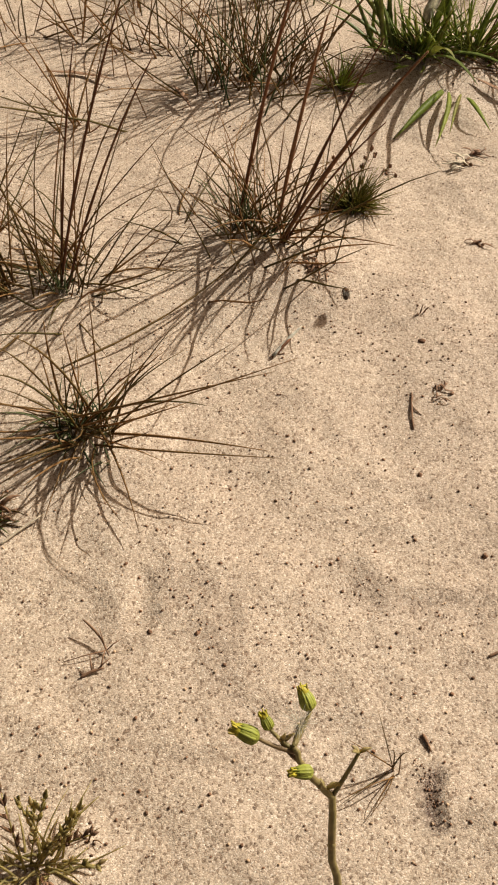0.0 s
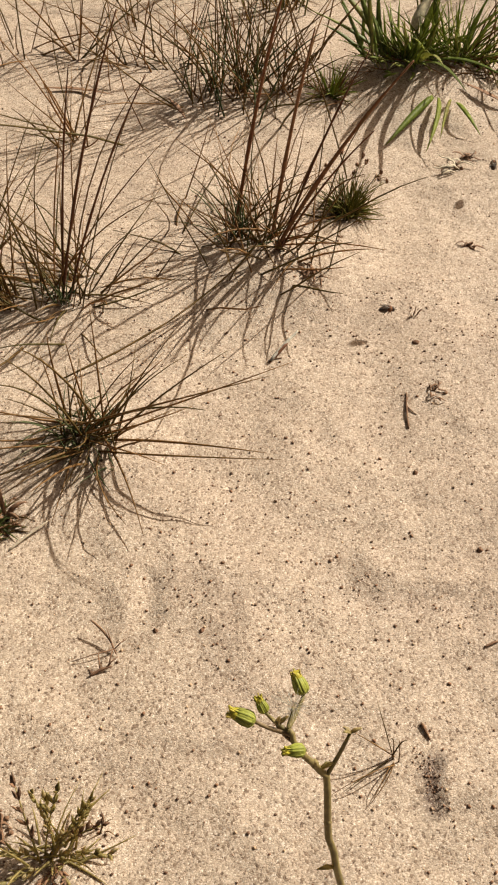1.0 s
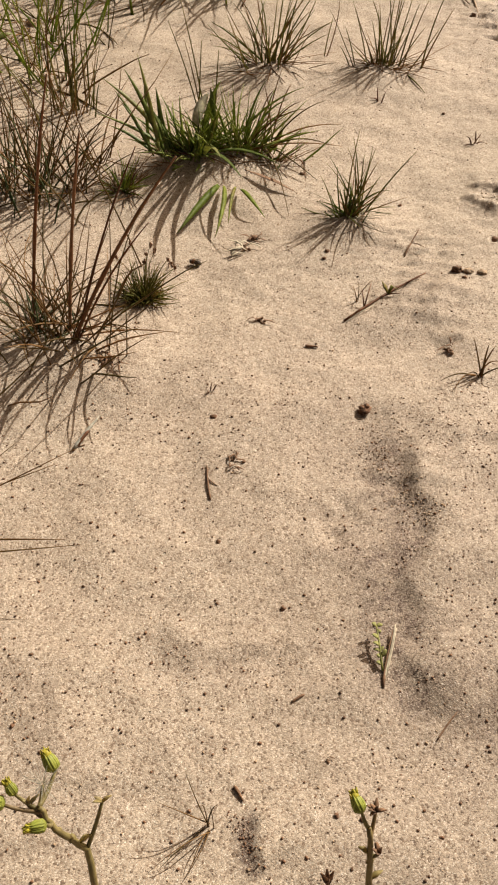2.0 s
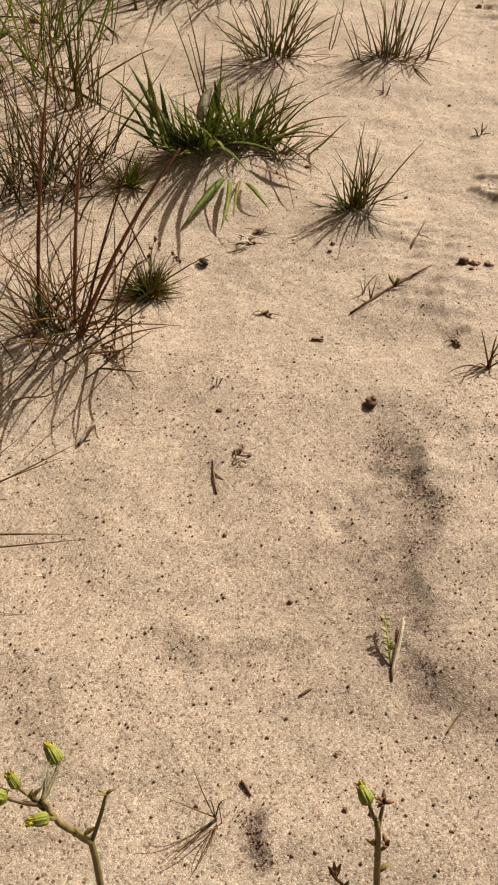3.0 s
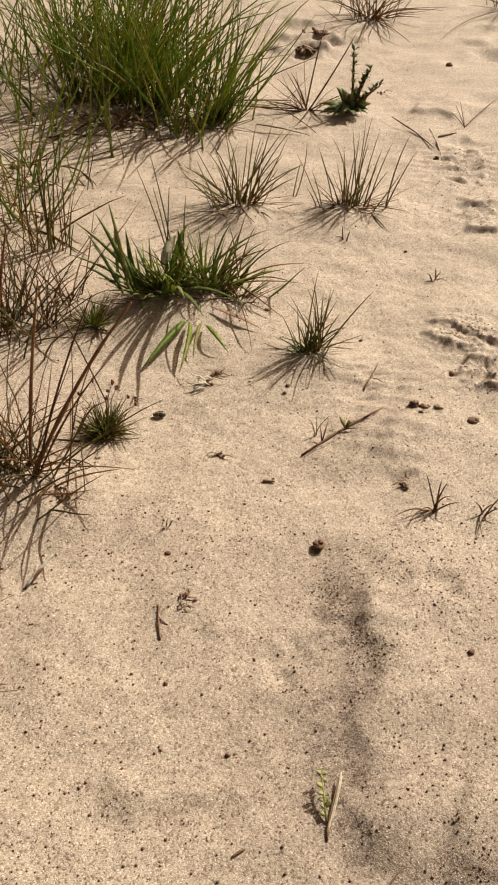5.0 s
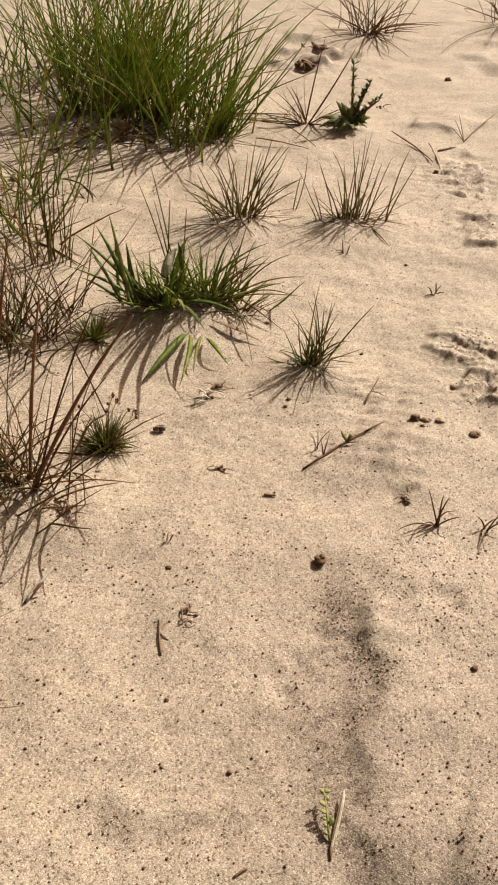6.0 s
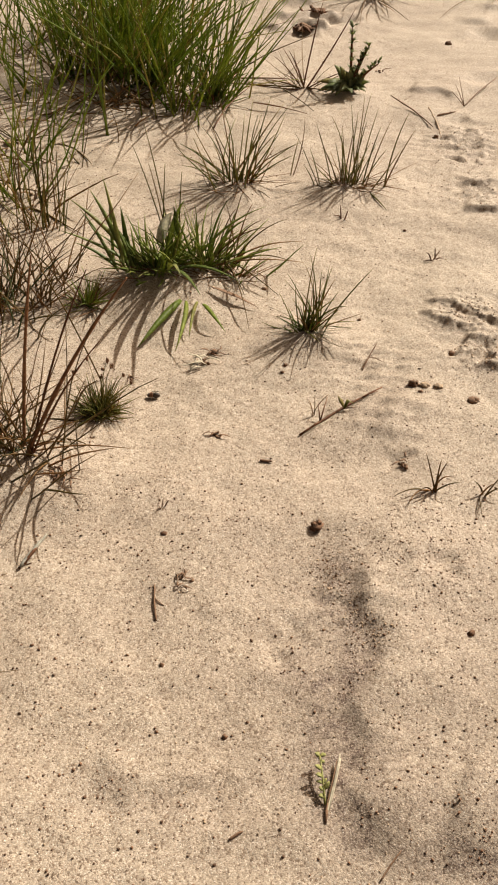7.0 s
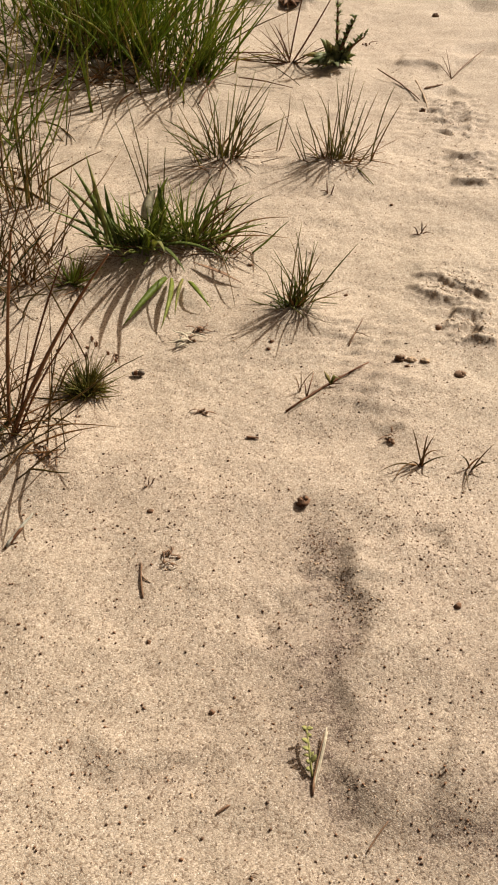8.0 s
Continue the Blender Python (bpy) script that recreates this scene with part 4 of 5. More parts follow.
for (px, py), n, seed in (((0.169, 1.831), 26, 171), ((0.254, 1.850), 32, 172), ((0.349, 1.830), 30, 173), ((0.097, 1.672), 16, 174), ((0.124, 1.415), 14, 175)):
    tuft("dead_thatch", px, py, "matted dead brown blades under the tall grass", "grass", seed,
         fills=[("blade", HAIR_ONE, [dict(n=n, spread=0.10, length=(0.04, 0.15), tilt=(50, 92), bend=(-10, 25), radius=0.0013, az=(0, 360))])], group="dead blades under the tall grass")
tuft("grass_stalk", 0.259, 1.699, "clump of a few tall green stalks", "grass", 79, [(-0.012, 0.042, 0.167), (-0.007, 0.038, 0.149), (-0.027, 0.030, 0.114), (0.003, 0.030, 0.122), (-0.014, 0.049, 0.193)], 0.0018, TALL_ONE, arch=0.003, spread=0.008)
# yellow-green stems
tuft("reed_tuft", 0.135, 1.305, "upright tuft of yellow-green stems on sand", "grass", 91,
     [(-0.013, 0.036, 0.147), (-0.002, 0.033, 0.132), (0.013, 0.035, 0.138), (0.022, 0.028, 0.108), (0.007, 0.040, 0.160), (0.032, 0.030, 0.115), (-0.028, 0.030, 0.126), (-0.015, 0.021, 0.088), (0.016, 0.022, 0.086), (0.038, 0.015, 0.053)], 0.0016, REED,
     fills=[("blade", OLIVE_ONE, [dict(n=14, spread=0.05, length=(0.04, 0.18), tilt=(3, 40), bend=(0, 20), radius=0.0012)])], arch=0.003, spread=0.022, follow=0.4)
tuft("reed_tuft", 0.094, 1.431, "loose tuft of green stems in shade", "grass", 92,
     fills=[("blade", TALL_ONE, [dict(n=18, spread=0.10, length=(0.10, 0.28), tilt=(2, 40), bend=(0, 20), radius=0.0016, az=(0, 360))]), ("blade", HAIR_ONE, [dict(n=6, spread=0.11, length=(0.06, 0.17), tilt=(20, 88), bend=(-5, 15), radius=0.0011, az=(0, 360))])])
tuft("reed_tuft", 0.116, 1.586, "loose tuft of green stems in shade", "grass", 93,
     fills=[("blade", TALL_ONE, [dict(n=22, spread=0.11, length=(0.10, 0.28), tilt=(2, 40), bend=(0, 20), radius=0.0016, az=(0, 360))]), ("blade", HAIR_ONE, [dict(n=6, spread=0.11, length=(0.06, 0.17), tilt=(20, 88), bend=(-5, 15), radius=0.0011, az=(0, 360))])])
# far tufts
tuft("hair_grass_tuft", 1.032, 2.679, "low spreading tuft of grey-brown hair-grass", "grass", 94,
     [(-0.194, -0.149, 0.080), (-0.111, 0.060, 0.095), (-0.052, 0.042, 0.096), (0.006, 0.027, 0.112), (0.065, 0.006, 0.100), (0.066, -0.184, 0.080), (0.159, -0.133, 0.040), (0.006, -0.319, 0.010), (-0.034, -0.284, 0.010), (-0.129, -0.356, 0.010)], 0.0018, HAIR_ONE,
     fills=[("blade", HAIR_ONE, [dict(n=55, spread=0.07, length=(0.08, 0.26), tilt=(10, 85), bend=(-10, 50), radius=0.0013)])], arch=0.02, spread=0.03)
tuft("hair_grass_tuft", 1.475, 2.742, "low spreading tuft of grey-brown hair-grass", "grass", 95,
     [(-0.231, -0.266, 0.080), (-0.349, -0.365, 0.010), (-0.083, 0.055, 0.059), (-0.193, -0.310, 0.020)], 0.0016, HAIR_ONE,
     fills=[("blade", HAIR_ONE, [dict(n=50, spread=0.07, length=(0.08, 0.26), tilt=(10, 85), bend=(-10, 50), radius=0.0013)])], arch=0.02, spread=0.03)


# ---- broad-leaved herbs ----
def leafy(name, x, y, label, tips, width, material, arch=0.02):
    t = thing(name, at(x, y), label, "plant")
    for i, tip in enumerate(tips):
        flat_leaf(t, (0, 0, 0), tip, width * (1 - 0.07 * (i % 4)), arch, material, fold=0.25)
    return t


leafy("broad_leaf_herb", -0.022, 1.476, "dark green broad-leaved herb on sand", [(0.044, 0.032, 0.108), (0.001, 0.024, 0.096), (0.066, 0.028, 0.085), (-0.030, 0.011, 0.054), (0.082, 0.020, 0.046)], 0.020, LEAF)
leafy("broad_leaf_herb", -0.034, 1.462, "withered brown-green leaf plant in sand", [(-0.004, 0.014, 0.057), (0.018, 0.012, 0.041)], 0.012, HERB)
tuft("edge_herb", -0.108, 0.443, "small dark green herb with curled brown leaves", "plant", 103,
     [(0.008, 0.012, 0.031), (0.003, 0.009, 0.030), (0.014, 0.011, 0.019), (-0.004, 0.005, 0.026), (0.011, 0.011, 0.024), (-0.003, 0.004, 0.018)], 0.0012, LEAF,
     fills=[("foliage", ROSETTE, [dict(n=70, spread=0.010, length=(0.010, 0.026), tilt=(5, 80), bend=(0, 60), radius=0.0010)]),
            ("dry_skirt", HAIR, [dict(n=26, spread=0.012, length=(0.015, 0.035), tilt=(40, 88), bend=(0, 60), radius=0.0008)])], arch=0.006)
leafy("curled_leaf", -0.095, 0.446, "curled dead brown leaves", [(0.012, -0.005, 0.006), (0.017, 0.009, 0.009), (-0.001, 0.010, 0.039), (-0.013, -0.014, 0.005)], 0.004, DEAD, 0.012)


def rosette():
    x, y = 0.746, 1.849
    t = thing("rosette_plant", at(x, y), "olive rosette plant with a dark leafy shoot", "plant")
    rng = random.Random(101)
    # broad leaves that lie out over the sand
    for i in range(16):
        a = radians(rng.uniform(150, 265))
        r = rng.uniform(0.040, 0.075)
        flat_leaf(t, (rng.uniform(-0.02, 0.0), rng.uniform(-0.01, 0.01), 0.004), (math.cos(a) * r, math.sin(a) * r * 0.8, rng.uniform(0.004, 0.018)), rng.uniform(0.012, 0.019), 0.012, ROSETTE, fold=0.25)
    for i in range(10):
        a = rng.uniform(0, 6.28)
        flat_leaf(t, (0, 0, 0.003), (math.cos(a) * 0.035, math.sin(a) * 0.03, rng.uniform(0.004, 0.02)), 0.011, 0.010, ROSETTE, fold=0.4)
    # upright leaves round the stem
    for i in range(22):
        dx = rng.uniform(-0.030, 0.030)
        flat_leaf(t, (dx * 0.3, rng.uniform(-0.008, 0.008), 0.004), (dx * 1.2, rng.uniform(-0.018, 0.020), rng.uniform(0.018, 0.050)), rng.uniform(0.010, 0.017), 0.008, ROSETTE, fold=0.2)
    for tip, leaves, size in (((0.004, 0.028, 0.112), 8, 0.014), ((0.035, 0.010, 0.080), 7, 0.014), ((0.052, -0.006, 0.052), 5, 0.014), ((0.022, 0.006, 0.066), 4, 0.012)):
        s = Shape()
        pts = bow((0, 0, 0), tip, 0.004, 8)
        s.tube(pts, taper(0.0028, 8, 0.5), 6)
        shoot = part("shoot", s, CULM, t, "dark red-brown stem")
        s = Shape()
        for p in pts[2:]:
            for _ in range(leaves):
                a = rng.uniform(0, 6.28)
                way = Vector((math.cos(a), math.sin(a), rng.uniform(0.4, 1.6))).normalized() * size * rng.uniform(0.7, 1.2)
                s.leaf([p, p + way * 0.5 + Vector((0, 0, 0.002)), p + way], [0.002, size * 0.42, 0.001], 0.4)
        part("foliage", s, ROSETTE, shoot, kind="stuff")


rosette()


def low_herb():
    x, y = -0.028, 0.204
    rng = random.Random(111)
    t = thing("straggling_herb", at(x, y), "straggling olive herb with dry stalks on sand", "plant")
    for pts, r in shoots(rng, 34, t.location, 0.022, (0.015, 0.055), (10, 85), (0, 30), 0.0008):
        s = Shape()
        s.tube(pts, taper(r, len(pts), 0.25), 4)
        part("blade", s, HERB, t)
    for tip in [(-0.019, 0.026, 0.035), (-0.008, 0.020, 0.040), (0.000, 0.016, 0.040), (0.024, 0.017, 0.035), (0.020, 0.007, 0.035), (0.022, 0.015, 0.030), (0.034, -0.006, 0.020), (-0.021, -0.004, 0.020), (-0.027, -0.019, 0.010), (0.008, 0.016, 0.050), (0.031, 0.006, 0.030), (-0.010, -0.024, 0.010), (0.018, -0.025, 0.015)]:
        s = Shape()
        pts = bow((rng.uniform(-0.008, 0.008), rng.uniform(-0.008, 0.008), 0), tip, 0.004, 7)
        s.tube(pts, taper(0.0007, 7, 0.5), 4)
        twig = part("stalk", s, HERB, t)
        s = Shape()
        for p in pts[2:]:
            for _ in range(3):
                a = rng.uniform(0, 6.28)
                way = (Vector((math.cos(a), math.sin(a), rng.uniform(0.0, 0.9))) * 0.6 + Vector(tip).normalized()).normalized() * rng.uniform(0.004, 0.010)
                s.leaf([p, p + way * 0.5, p + way], [0.0006, rng.uniform(0.0016, 0.0034), 0.0004], 0.3)
        part("foliage", s, HERB if rng.random() < 0.7 else DEAD, twig, kind="stuff")


low_herb()


# ---- groundsel close to the eye ----
def bud_shapes(p, way, length, r):
    """A flower bud: a plump cup, its narrow bracts of uneven height, and the florets at its mouth."""
    way = Vector(way).normalized()
    cup, tip, bracts = Shape(), Shape(), []
    rng = random.Random(int(p.x * 1e5))
    o = way.orthogonal().normalized()
    cup.tube([p + way * length * a for a in (0.0, 0.10, 0.30, 0.55, 0.72)], [r * b for b in (0.40, 0.86, 0.98, 0.84, 0.55)], 12)
    for k in range(11):
        q = Matrix.Rotation(6.28 * k / 11 + rng.uniform(-0.15, 0.15), 3, way) @ o
        top = rng.uniform(0.60, 0.80)
        s = Shape()
        s.tube([p + way * length * a + q * r * b for a, b in ((0.04, 0.46), (0.15, 0.80), (0.36, 0.84), (0.52, 0.74), (top, 0.66))], [r * 0.12, r * 0.21, r * 0.21, r * 0.18, r * 0.06], 6)
        bracts.append(s)
    tip.tube([p + way * length * a for a in (0.50, 0.68, 0.82, 0.90)], [r * 0.6, r * 0.74, r * 0.62, r * 0.3], 8)
    for k in range(22):
        q = Matrix.Rotation(rng.uniform(0, 6.28), 3, way) @ o
        d = rng.uniform(0.15, 0.75)
        tip.tube([p + way * length * 0.7 + q * r * d * 0.8, p + way * length * rng.uniform(0.84, 0.98) + q * r * d * 1.15], [0.00045, 0.00035], 4)
    return cup, tip, bracts


def groundsel(base, main, twigs, label, seed):
    """main: points of the stem; twigs: (from share of the stem, end, bud direction or None, size)."""
    rng = random.Random(seed)
    t = thing("groundsel", base, label, "plant")
    o = Vector(base)
    pts = [Vector(p) - o for p in main]
    fine = []
    for i in range(len(pts) - 1):
        for s in (0.0, 0.25, 0.5, 0.75):
            fine.append(pts[i].lerp(pts[i + 1], s) + Vector((rng.uniform(-1, 1), rng.uniform(-1, 1), 0)) * 0.0005)
    fine.append(pts[-1])
    s = Shape()
    s.tube(fine, taper(0.0016, len(fine), 0.65), 8)
    for q in (0.55, 0.78):
        p = fine[int(q * (len(fine) - 1))]
        s.blob(p, (0.0017, 0.0017, 0.0024), rng, 0.25)
    part("stem", s, STEM, t)
    for share, end, way, size in twigs:
        a = fine[int(share * (len(fine) - 1))]
        e = Vector(end) - o
        s = Shape()
        m = a.lerp(e, 0.5) + Vector((0, 0, -0.003))
        line = [a * (1 - k) ** 2 + m * 2 * k * (1 - k) + e * k * k for k in [j / 6 for j in range(7)]]
        s.tube(line, taper(0.0009, 7, 0.7), 7)
        tw = part("twig", s, STEM, t)
        if way is None:
            s = Shape()
            for k in range(3 if seed == 201 else 8):
                d = Vector((rng.uniform(-0.7, 0.7), rng.uniform(-0.4, 0.9), rng.uniform(0.3, 1))).normalized() * rng.uniform(0.003, 0.006)
                s.leaf([e, e + d * 0.5, e + d], [0.0012, 0.0020, 0.0006], 0.6)
            part("leaf", s, HERB if seed == 201 else DEAD, tw)
        elif way == "seeds":
            s = Shape()
            for k in range(90):
                d = Vector((rng.gauss(0, 1), rng.gauss(0, 1), rng.gauss(0.3, 1))).normalized()
                s.tube([e + d * 0.001, e + d * rng.uniform(0.004, size)], [0.00006, 0.00005], 3)
            part("seed_head", s, PAPPUS, tw, "pale downy seed head")
        else:
            cup, florets, bracts = bud_shapes(e, way, size * 0.9, size * 0.25)
            bud = part("bud", cup, BUD, t, "green flower bud")
            part("flower_tip", florets, FLORET, bud, "yellow florets")
            for s in bracts:
                part("bract", s, BUD, bud)
    for q, d in ((0.72, (0.006, 0.002, 0.002)), (0.45, (-0.008, -0.002, 0.004)), (0.82, (-0.004, 0.003, 0.002))):
        p = fine[int(q * (len(fine) - 1))]
        s = Shape()
        d = Vector(d)
        s.leaf([p, p + d * 0.5 + Vector((0, 0, 0.001)), p + d], [0.001, 0.0025, 0.0005], 0.4)
        part("leaf", s, HERB, t)
    return t


groundsel(at(0.146, 0.112), [at(0.146, 0.112), (0.136, 0.127, 0.07), (0.1235, 0.142, 0.14), (0.1165, 0.151, 0.178), (0.1145, 0.1645, 0.206), (0.105, 0.166, 0.222), (0.100, 0.172, 0.230)],
          [(1.0, (0.1065, 0.1855, 0.2300), (-0.35, 0.65, 0.55), 0.0115),
           (0.97, (0.0880, 0.1735, 0.2330), (-0.85, 0.25, 0.30), 0.0125),
           (0.97, (0.0920, 0.1765, 0.2340), (-0.35, 0.45, 0.60), 0.0085),
           (0.90, (0.1050, 0.1560, 0.2480), (-0.95, -0.10, 0.15), 0.0095),
           (0.68, (0.1230, 0.1720, 0.2260), None, 0.005),
           (1.0, (0.1020, 0.1790, 0.2330), "seeds", 0.010),
           (0.95, (0.0960, 0.1740, 0.2290), None, 0.005)],
          "groundsel with green buds, yellow tips and bare stem", 201)
groundsel(at(0.213, 0.098), [at(0.213, 0.098), (0.214, 0.112, 0.09), (0.219, 0.128, 0.17), (0.221, 0.140, 0.206), (0.2205, 0.146, 0.222)],
          [(1.0, (0.2185, 0.1500, 0.2270), (-0.25, 0.75, 0.45), 0.0105),
           (0.95, (0.2240, 0.1500, 0.2260), None, 0.006),
           (0.85, (0.2235, 0.1400, 0.2120), None, 0.006),
           (0.6, (0.2030, 0.1350, 0.2050), None, 0.006),
           (0.6, (0.2060, 0.1310, 0.2000), None, 0.006)],
          "young groundsel with one yellow-green bud and withered leaves", 202)


# ---- twigs, dead leaves, crumbs ----
def stick(name, x0, y0, x1, y1, r, material, label, lift=(0.0, 0.0), bend=0.02, forks=(), seed=1, flat_=False):
    rng = random.Random(seed)
    a, b = at(x0, y0, r + lift[0]), at(x1, y1, r + lift[1])
    t = thing(name, a, label, "twig")
    n = 9
    flat = b - a
    pts = [flat * (i / (n - 1)) + Vector((-flat.y, flat.x, 0)) * bend * math.sin(math.pi * i / (n - 1)) + Vector((0, 0, rng.uniform(-0.3, 0.3) * r)) for i in range(n)]
    s = Shape()
    if flat_:
        s.leaf(pts, [r * 2.4 * k for k in (0.15, 0.6, 1.0, 1.2, 1.15, 1.0, 0.7, 0.4, 0.08)], 0.45)
    else:
        s.tube(pts, [r * rng.uniform(0.8, 1.2) * (0.75, 1, 1, 0.95, 0.9, 0.85, 0.8, 0.7, 0.45)[i] for i in range(n)], 7)
    part("stalk", s, material, t)
    for share, d in forks:
        p = pts[int(share * (n - 1))]
        d = Vector(d)
        s = Shape()
        s.tube([p, p + d * 0.5 + Vector((0, 0, 0.001)), p + d], [r * 0.6, r * 0.5, r * 0.25], 5)
        part("side_twig", s, material, t)
    return t


t1 = stick("dead_stalk", 0.386, 0.754, 0.492, 0.815, 0.0014, CULM, "dark dead stalk with a pale green leaf scrap", (0.0, 0.005), 0.02, [(0.15, (0.010, 0.003, 0.004)), (0.5, (0.018, 0.012, 0.002)), (0.3, (0.002, 0.018, 0.010)), (0.35, (0.012, 0.02, 0.016)), (0.75, (0.020, 0.004, 0.004)), (0.6, (0.015, -0.004, 0.003))], 301)
s = Shape()
s.leaf([Vector((0.055, 0.030, 0.006)), Vector((0.060, 0.034, 0.012)), Vector((0.066, 0.032, 0.009))], [0.003, 0.006, 0.001], 0.3)
s.leaf([Vector((0.055, 0.030, 0.006)), Vector((0.052, 0.036, 0.012)), Vector((0.050, 0.040, 0.016))], [0.003, 0.005, 0.001], 0.3)
part("leaf", s, OLIVE, t1, "pale yellow-green leaf scrap")
s = Shape()
s.tube([Vector((0.004, 0.000, 0.001)), Vector((0.020, 0.008, 0.003)), Vector((0.036, 0.016, 0.004))], [0.0004, 0.0007, 0.0004], 5)
part("split_straw", s, STRAW, t1, "pale split straw")
straw = stick("straw_stalk", 0.306, 0.338, 0.327, 0.380, 0.0010, STRAW, "pale bleached split straw with a dark end", (0.0, 0.005), -0.01, seed=302)
for shift, r, material, label in ((0.0013, 0.0008, STRAW, ""), (-0.0011, 0.0005, DEAD, "dark groove of the split")):
    s = Shape()
    s.tube([Vector((shift + 0.021 * k, 0.042 * k, 0.0004 + 0.0045 * k)) for k in (0.08, 0.3, 0.5, 0.75, 0.93)], [r * 0.6, r, r * 1.15, r, r * 0.5], 5)
    part("strand", s, material, straw, label)
s = Shape()
s.tube([Vector((-0.001, -0.004, 0.0)), Vector((0.001, 0.002, 0.0006)), Vector((0.004, 0.009, 0.0012))], [0.0007, 0.0012, 0.0009], 6)
part("rotten_end", s, DEAD, straw, "dark rotten end")
stick("dead_stalk", 0.214, 0.532, 0.217, 0.572, 0.0008, DEAD, "short dark twig on sand", seed=303)
stick("dead_stalk", 0.222, 0.547, 0.218, 0.568, 0.0005, DEAD, "thin dark twig on sand", seed=304, bend=0.2)
pale = stick("straw_stalk", 0.105, 0.612, 0.130, 0.641, 0.0016, PAPPUS, "thin bleached straw with a shaded brown half on sand", (0.0005, 0.009), seed=305)
# brown tube over the lower half, putting its shade into the colour
s = Shape()
s.tube([Vector((0.024 * k, 0.028 * k, 0.0085 * k)) for k in (-0.04, 0.15, 0.35, 0.5, 0.62)], [0.0009, 0.0016, 0.0017, 0.0016, 0.0009], 6)
part("rotten_half", s, CULM, pale, "shaded brown half")
stick("dead_stalk", -0.070, 0.587, 0.089, 0.733, 0.0010, HAIR_ONE, "long fallen brown culm lying across tufts", (0.004, 0.010), -0.06, seed=306)
stick("dead_stalk", -0.088, 0.416, -0.061, 0.442, 0.0009, STRAW, "pale dry stalk under the front tuft", (0, 0.003), seed=307)
stick("dead_stalk", -0.161, 1.090, -0.070, 1.072, 0.0024, DEAD, "flat brown dead leaf stalk", (0.002, 0.004), 0.06, seed=308, flat_=True)
stick("dead_stalk", -0.003, 1.043, 0.019, 1.006, 0.0022, DEAD, "dark dead leaf stalk on sand", (0.012, 0.006), seed=309, flat_=True)
stick("dead_stalk", 0.337, 1.059, 0.394, 1.012, 0.0024, DEAD, "dark curled dead leaf", (0.003, 0.001), 0.02, seed=310, flat_=True)
stick("dead_stalk", 0.811, 1.788, 0.844, 1.636, 0.0014, DEAD, "dark bent twig on open sand", (0.012, 0.002), 0.03, seed=311)
stick("dead_stalk", 0.869, 1.730, 0.841, 1.581, 0.0018, STONE, "sandy old stalk half buried", seed=312)
stick("dead_stalk", 0.871, 1.686, 0.914, 1.703, 0.0018, DEAD, "dark bark scrap on sand", seed=313)
stick("dead_stalk", 0.946, 1.742, 1.066, 1.873, 0.0014, DEAD, "thin dark twig on open sand", (0.0, 0.012), seed=314, forks=[(0.1, (-0.02, 0.01, 0.04)), (0.1, (-0.01, 0.02, 0.05)), (0.1, (-0.03, 0.0, 0.03))])
stick("dead_stalk", 0.472, 1.950, 0.640, 1.935, 0.0018, CULM, "long fallen brown culm beside the tall grass", (0.012, 0.006), 0.03, seed=323)
stick("dead_stalk", 0.489, 1.891, 0.660, 1.888, 0.0015, HAIR_ONE, "long fallen brown culm beside the tall grass", (0.020, 0.004), -0.02, seed=324)
stick("dead_stalk", 0.447, 1.695, 0.541, 1.828, 0.0013, CULM, "fallen brown culm with a bend", (0.002, 0.030), 0.06, seed=325)
stick("dead_stalk", 0.540, 1.800, 0.631, 1.735, 0.0012, CULM, "fallen brown culm on open sand", (0.010, 0.001), 0.05, seed=326)
stick("dead_stalk", 0.581, 1.905, 0.647, 1.749, 0.0012, HAIR_ONE, "fallen brown culm on open sand", (0.020, 0.001), 0.04, seed=327)
stick("dead_stalk", 0.485, 0.865, 0.511, 0.897, 0.0009, DEAD, "small dry twig on a mound", (0, 0.012), seed=315, forks=[(0.5, (0.012, -0.012, 0.0)), (0.6, (-0.015, -0.02, -0.003))])
stick("dead_stalk", 0.115, 0.617, 0.106, 0.616, 0.0006, DEAD, "tiny dark twig on sand", seed=316)
stick("dead_stalk", -0.021, 0.353, -0.003, 0.331, 0.0008, DEAD, "forked brown twig on sand", (0.010, 0.001), 0.08, [(0.9, (-0.028, -0.008, -0.002)), (0.95, (0.009, 0.006, 0.004)), (0.8, (-0.004, 0.010, 0.004))], 317)
stick("dead_stalk", -0.019, 0.316, -0.005, 0.321, 0.0011, DEAD, "small branched dead sprig", (0, 0.002), 0.05, [(0.6, (-0.002, 0.010, 0.004)), (0.8, (0.008, 0.006, 0.004)), (0.9, (0.002, 0.012, 0.003))], 318)
stick("dead_stalk", 0.191, 0.281, 0.195, 0.270, 0.0010, DEAD, "short thick dead stalk piece", seed=319)
stick("dead_stalk", 0.338, 0.722, 0.350, 0.719, 0.0014, CRUMB, "short black bark piece", seed=320)
stick("dead_stalk", 0.240, 0.334, 0.250, 0.338, 0.0009, DEAD, "small dark twig bit", seed=321)
stick("dead_stalk", 0.330, 0.291, 0.349, 0.307, 0.0007, DEAD, "thin twig half in the sand", seed=322)


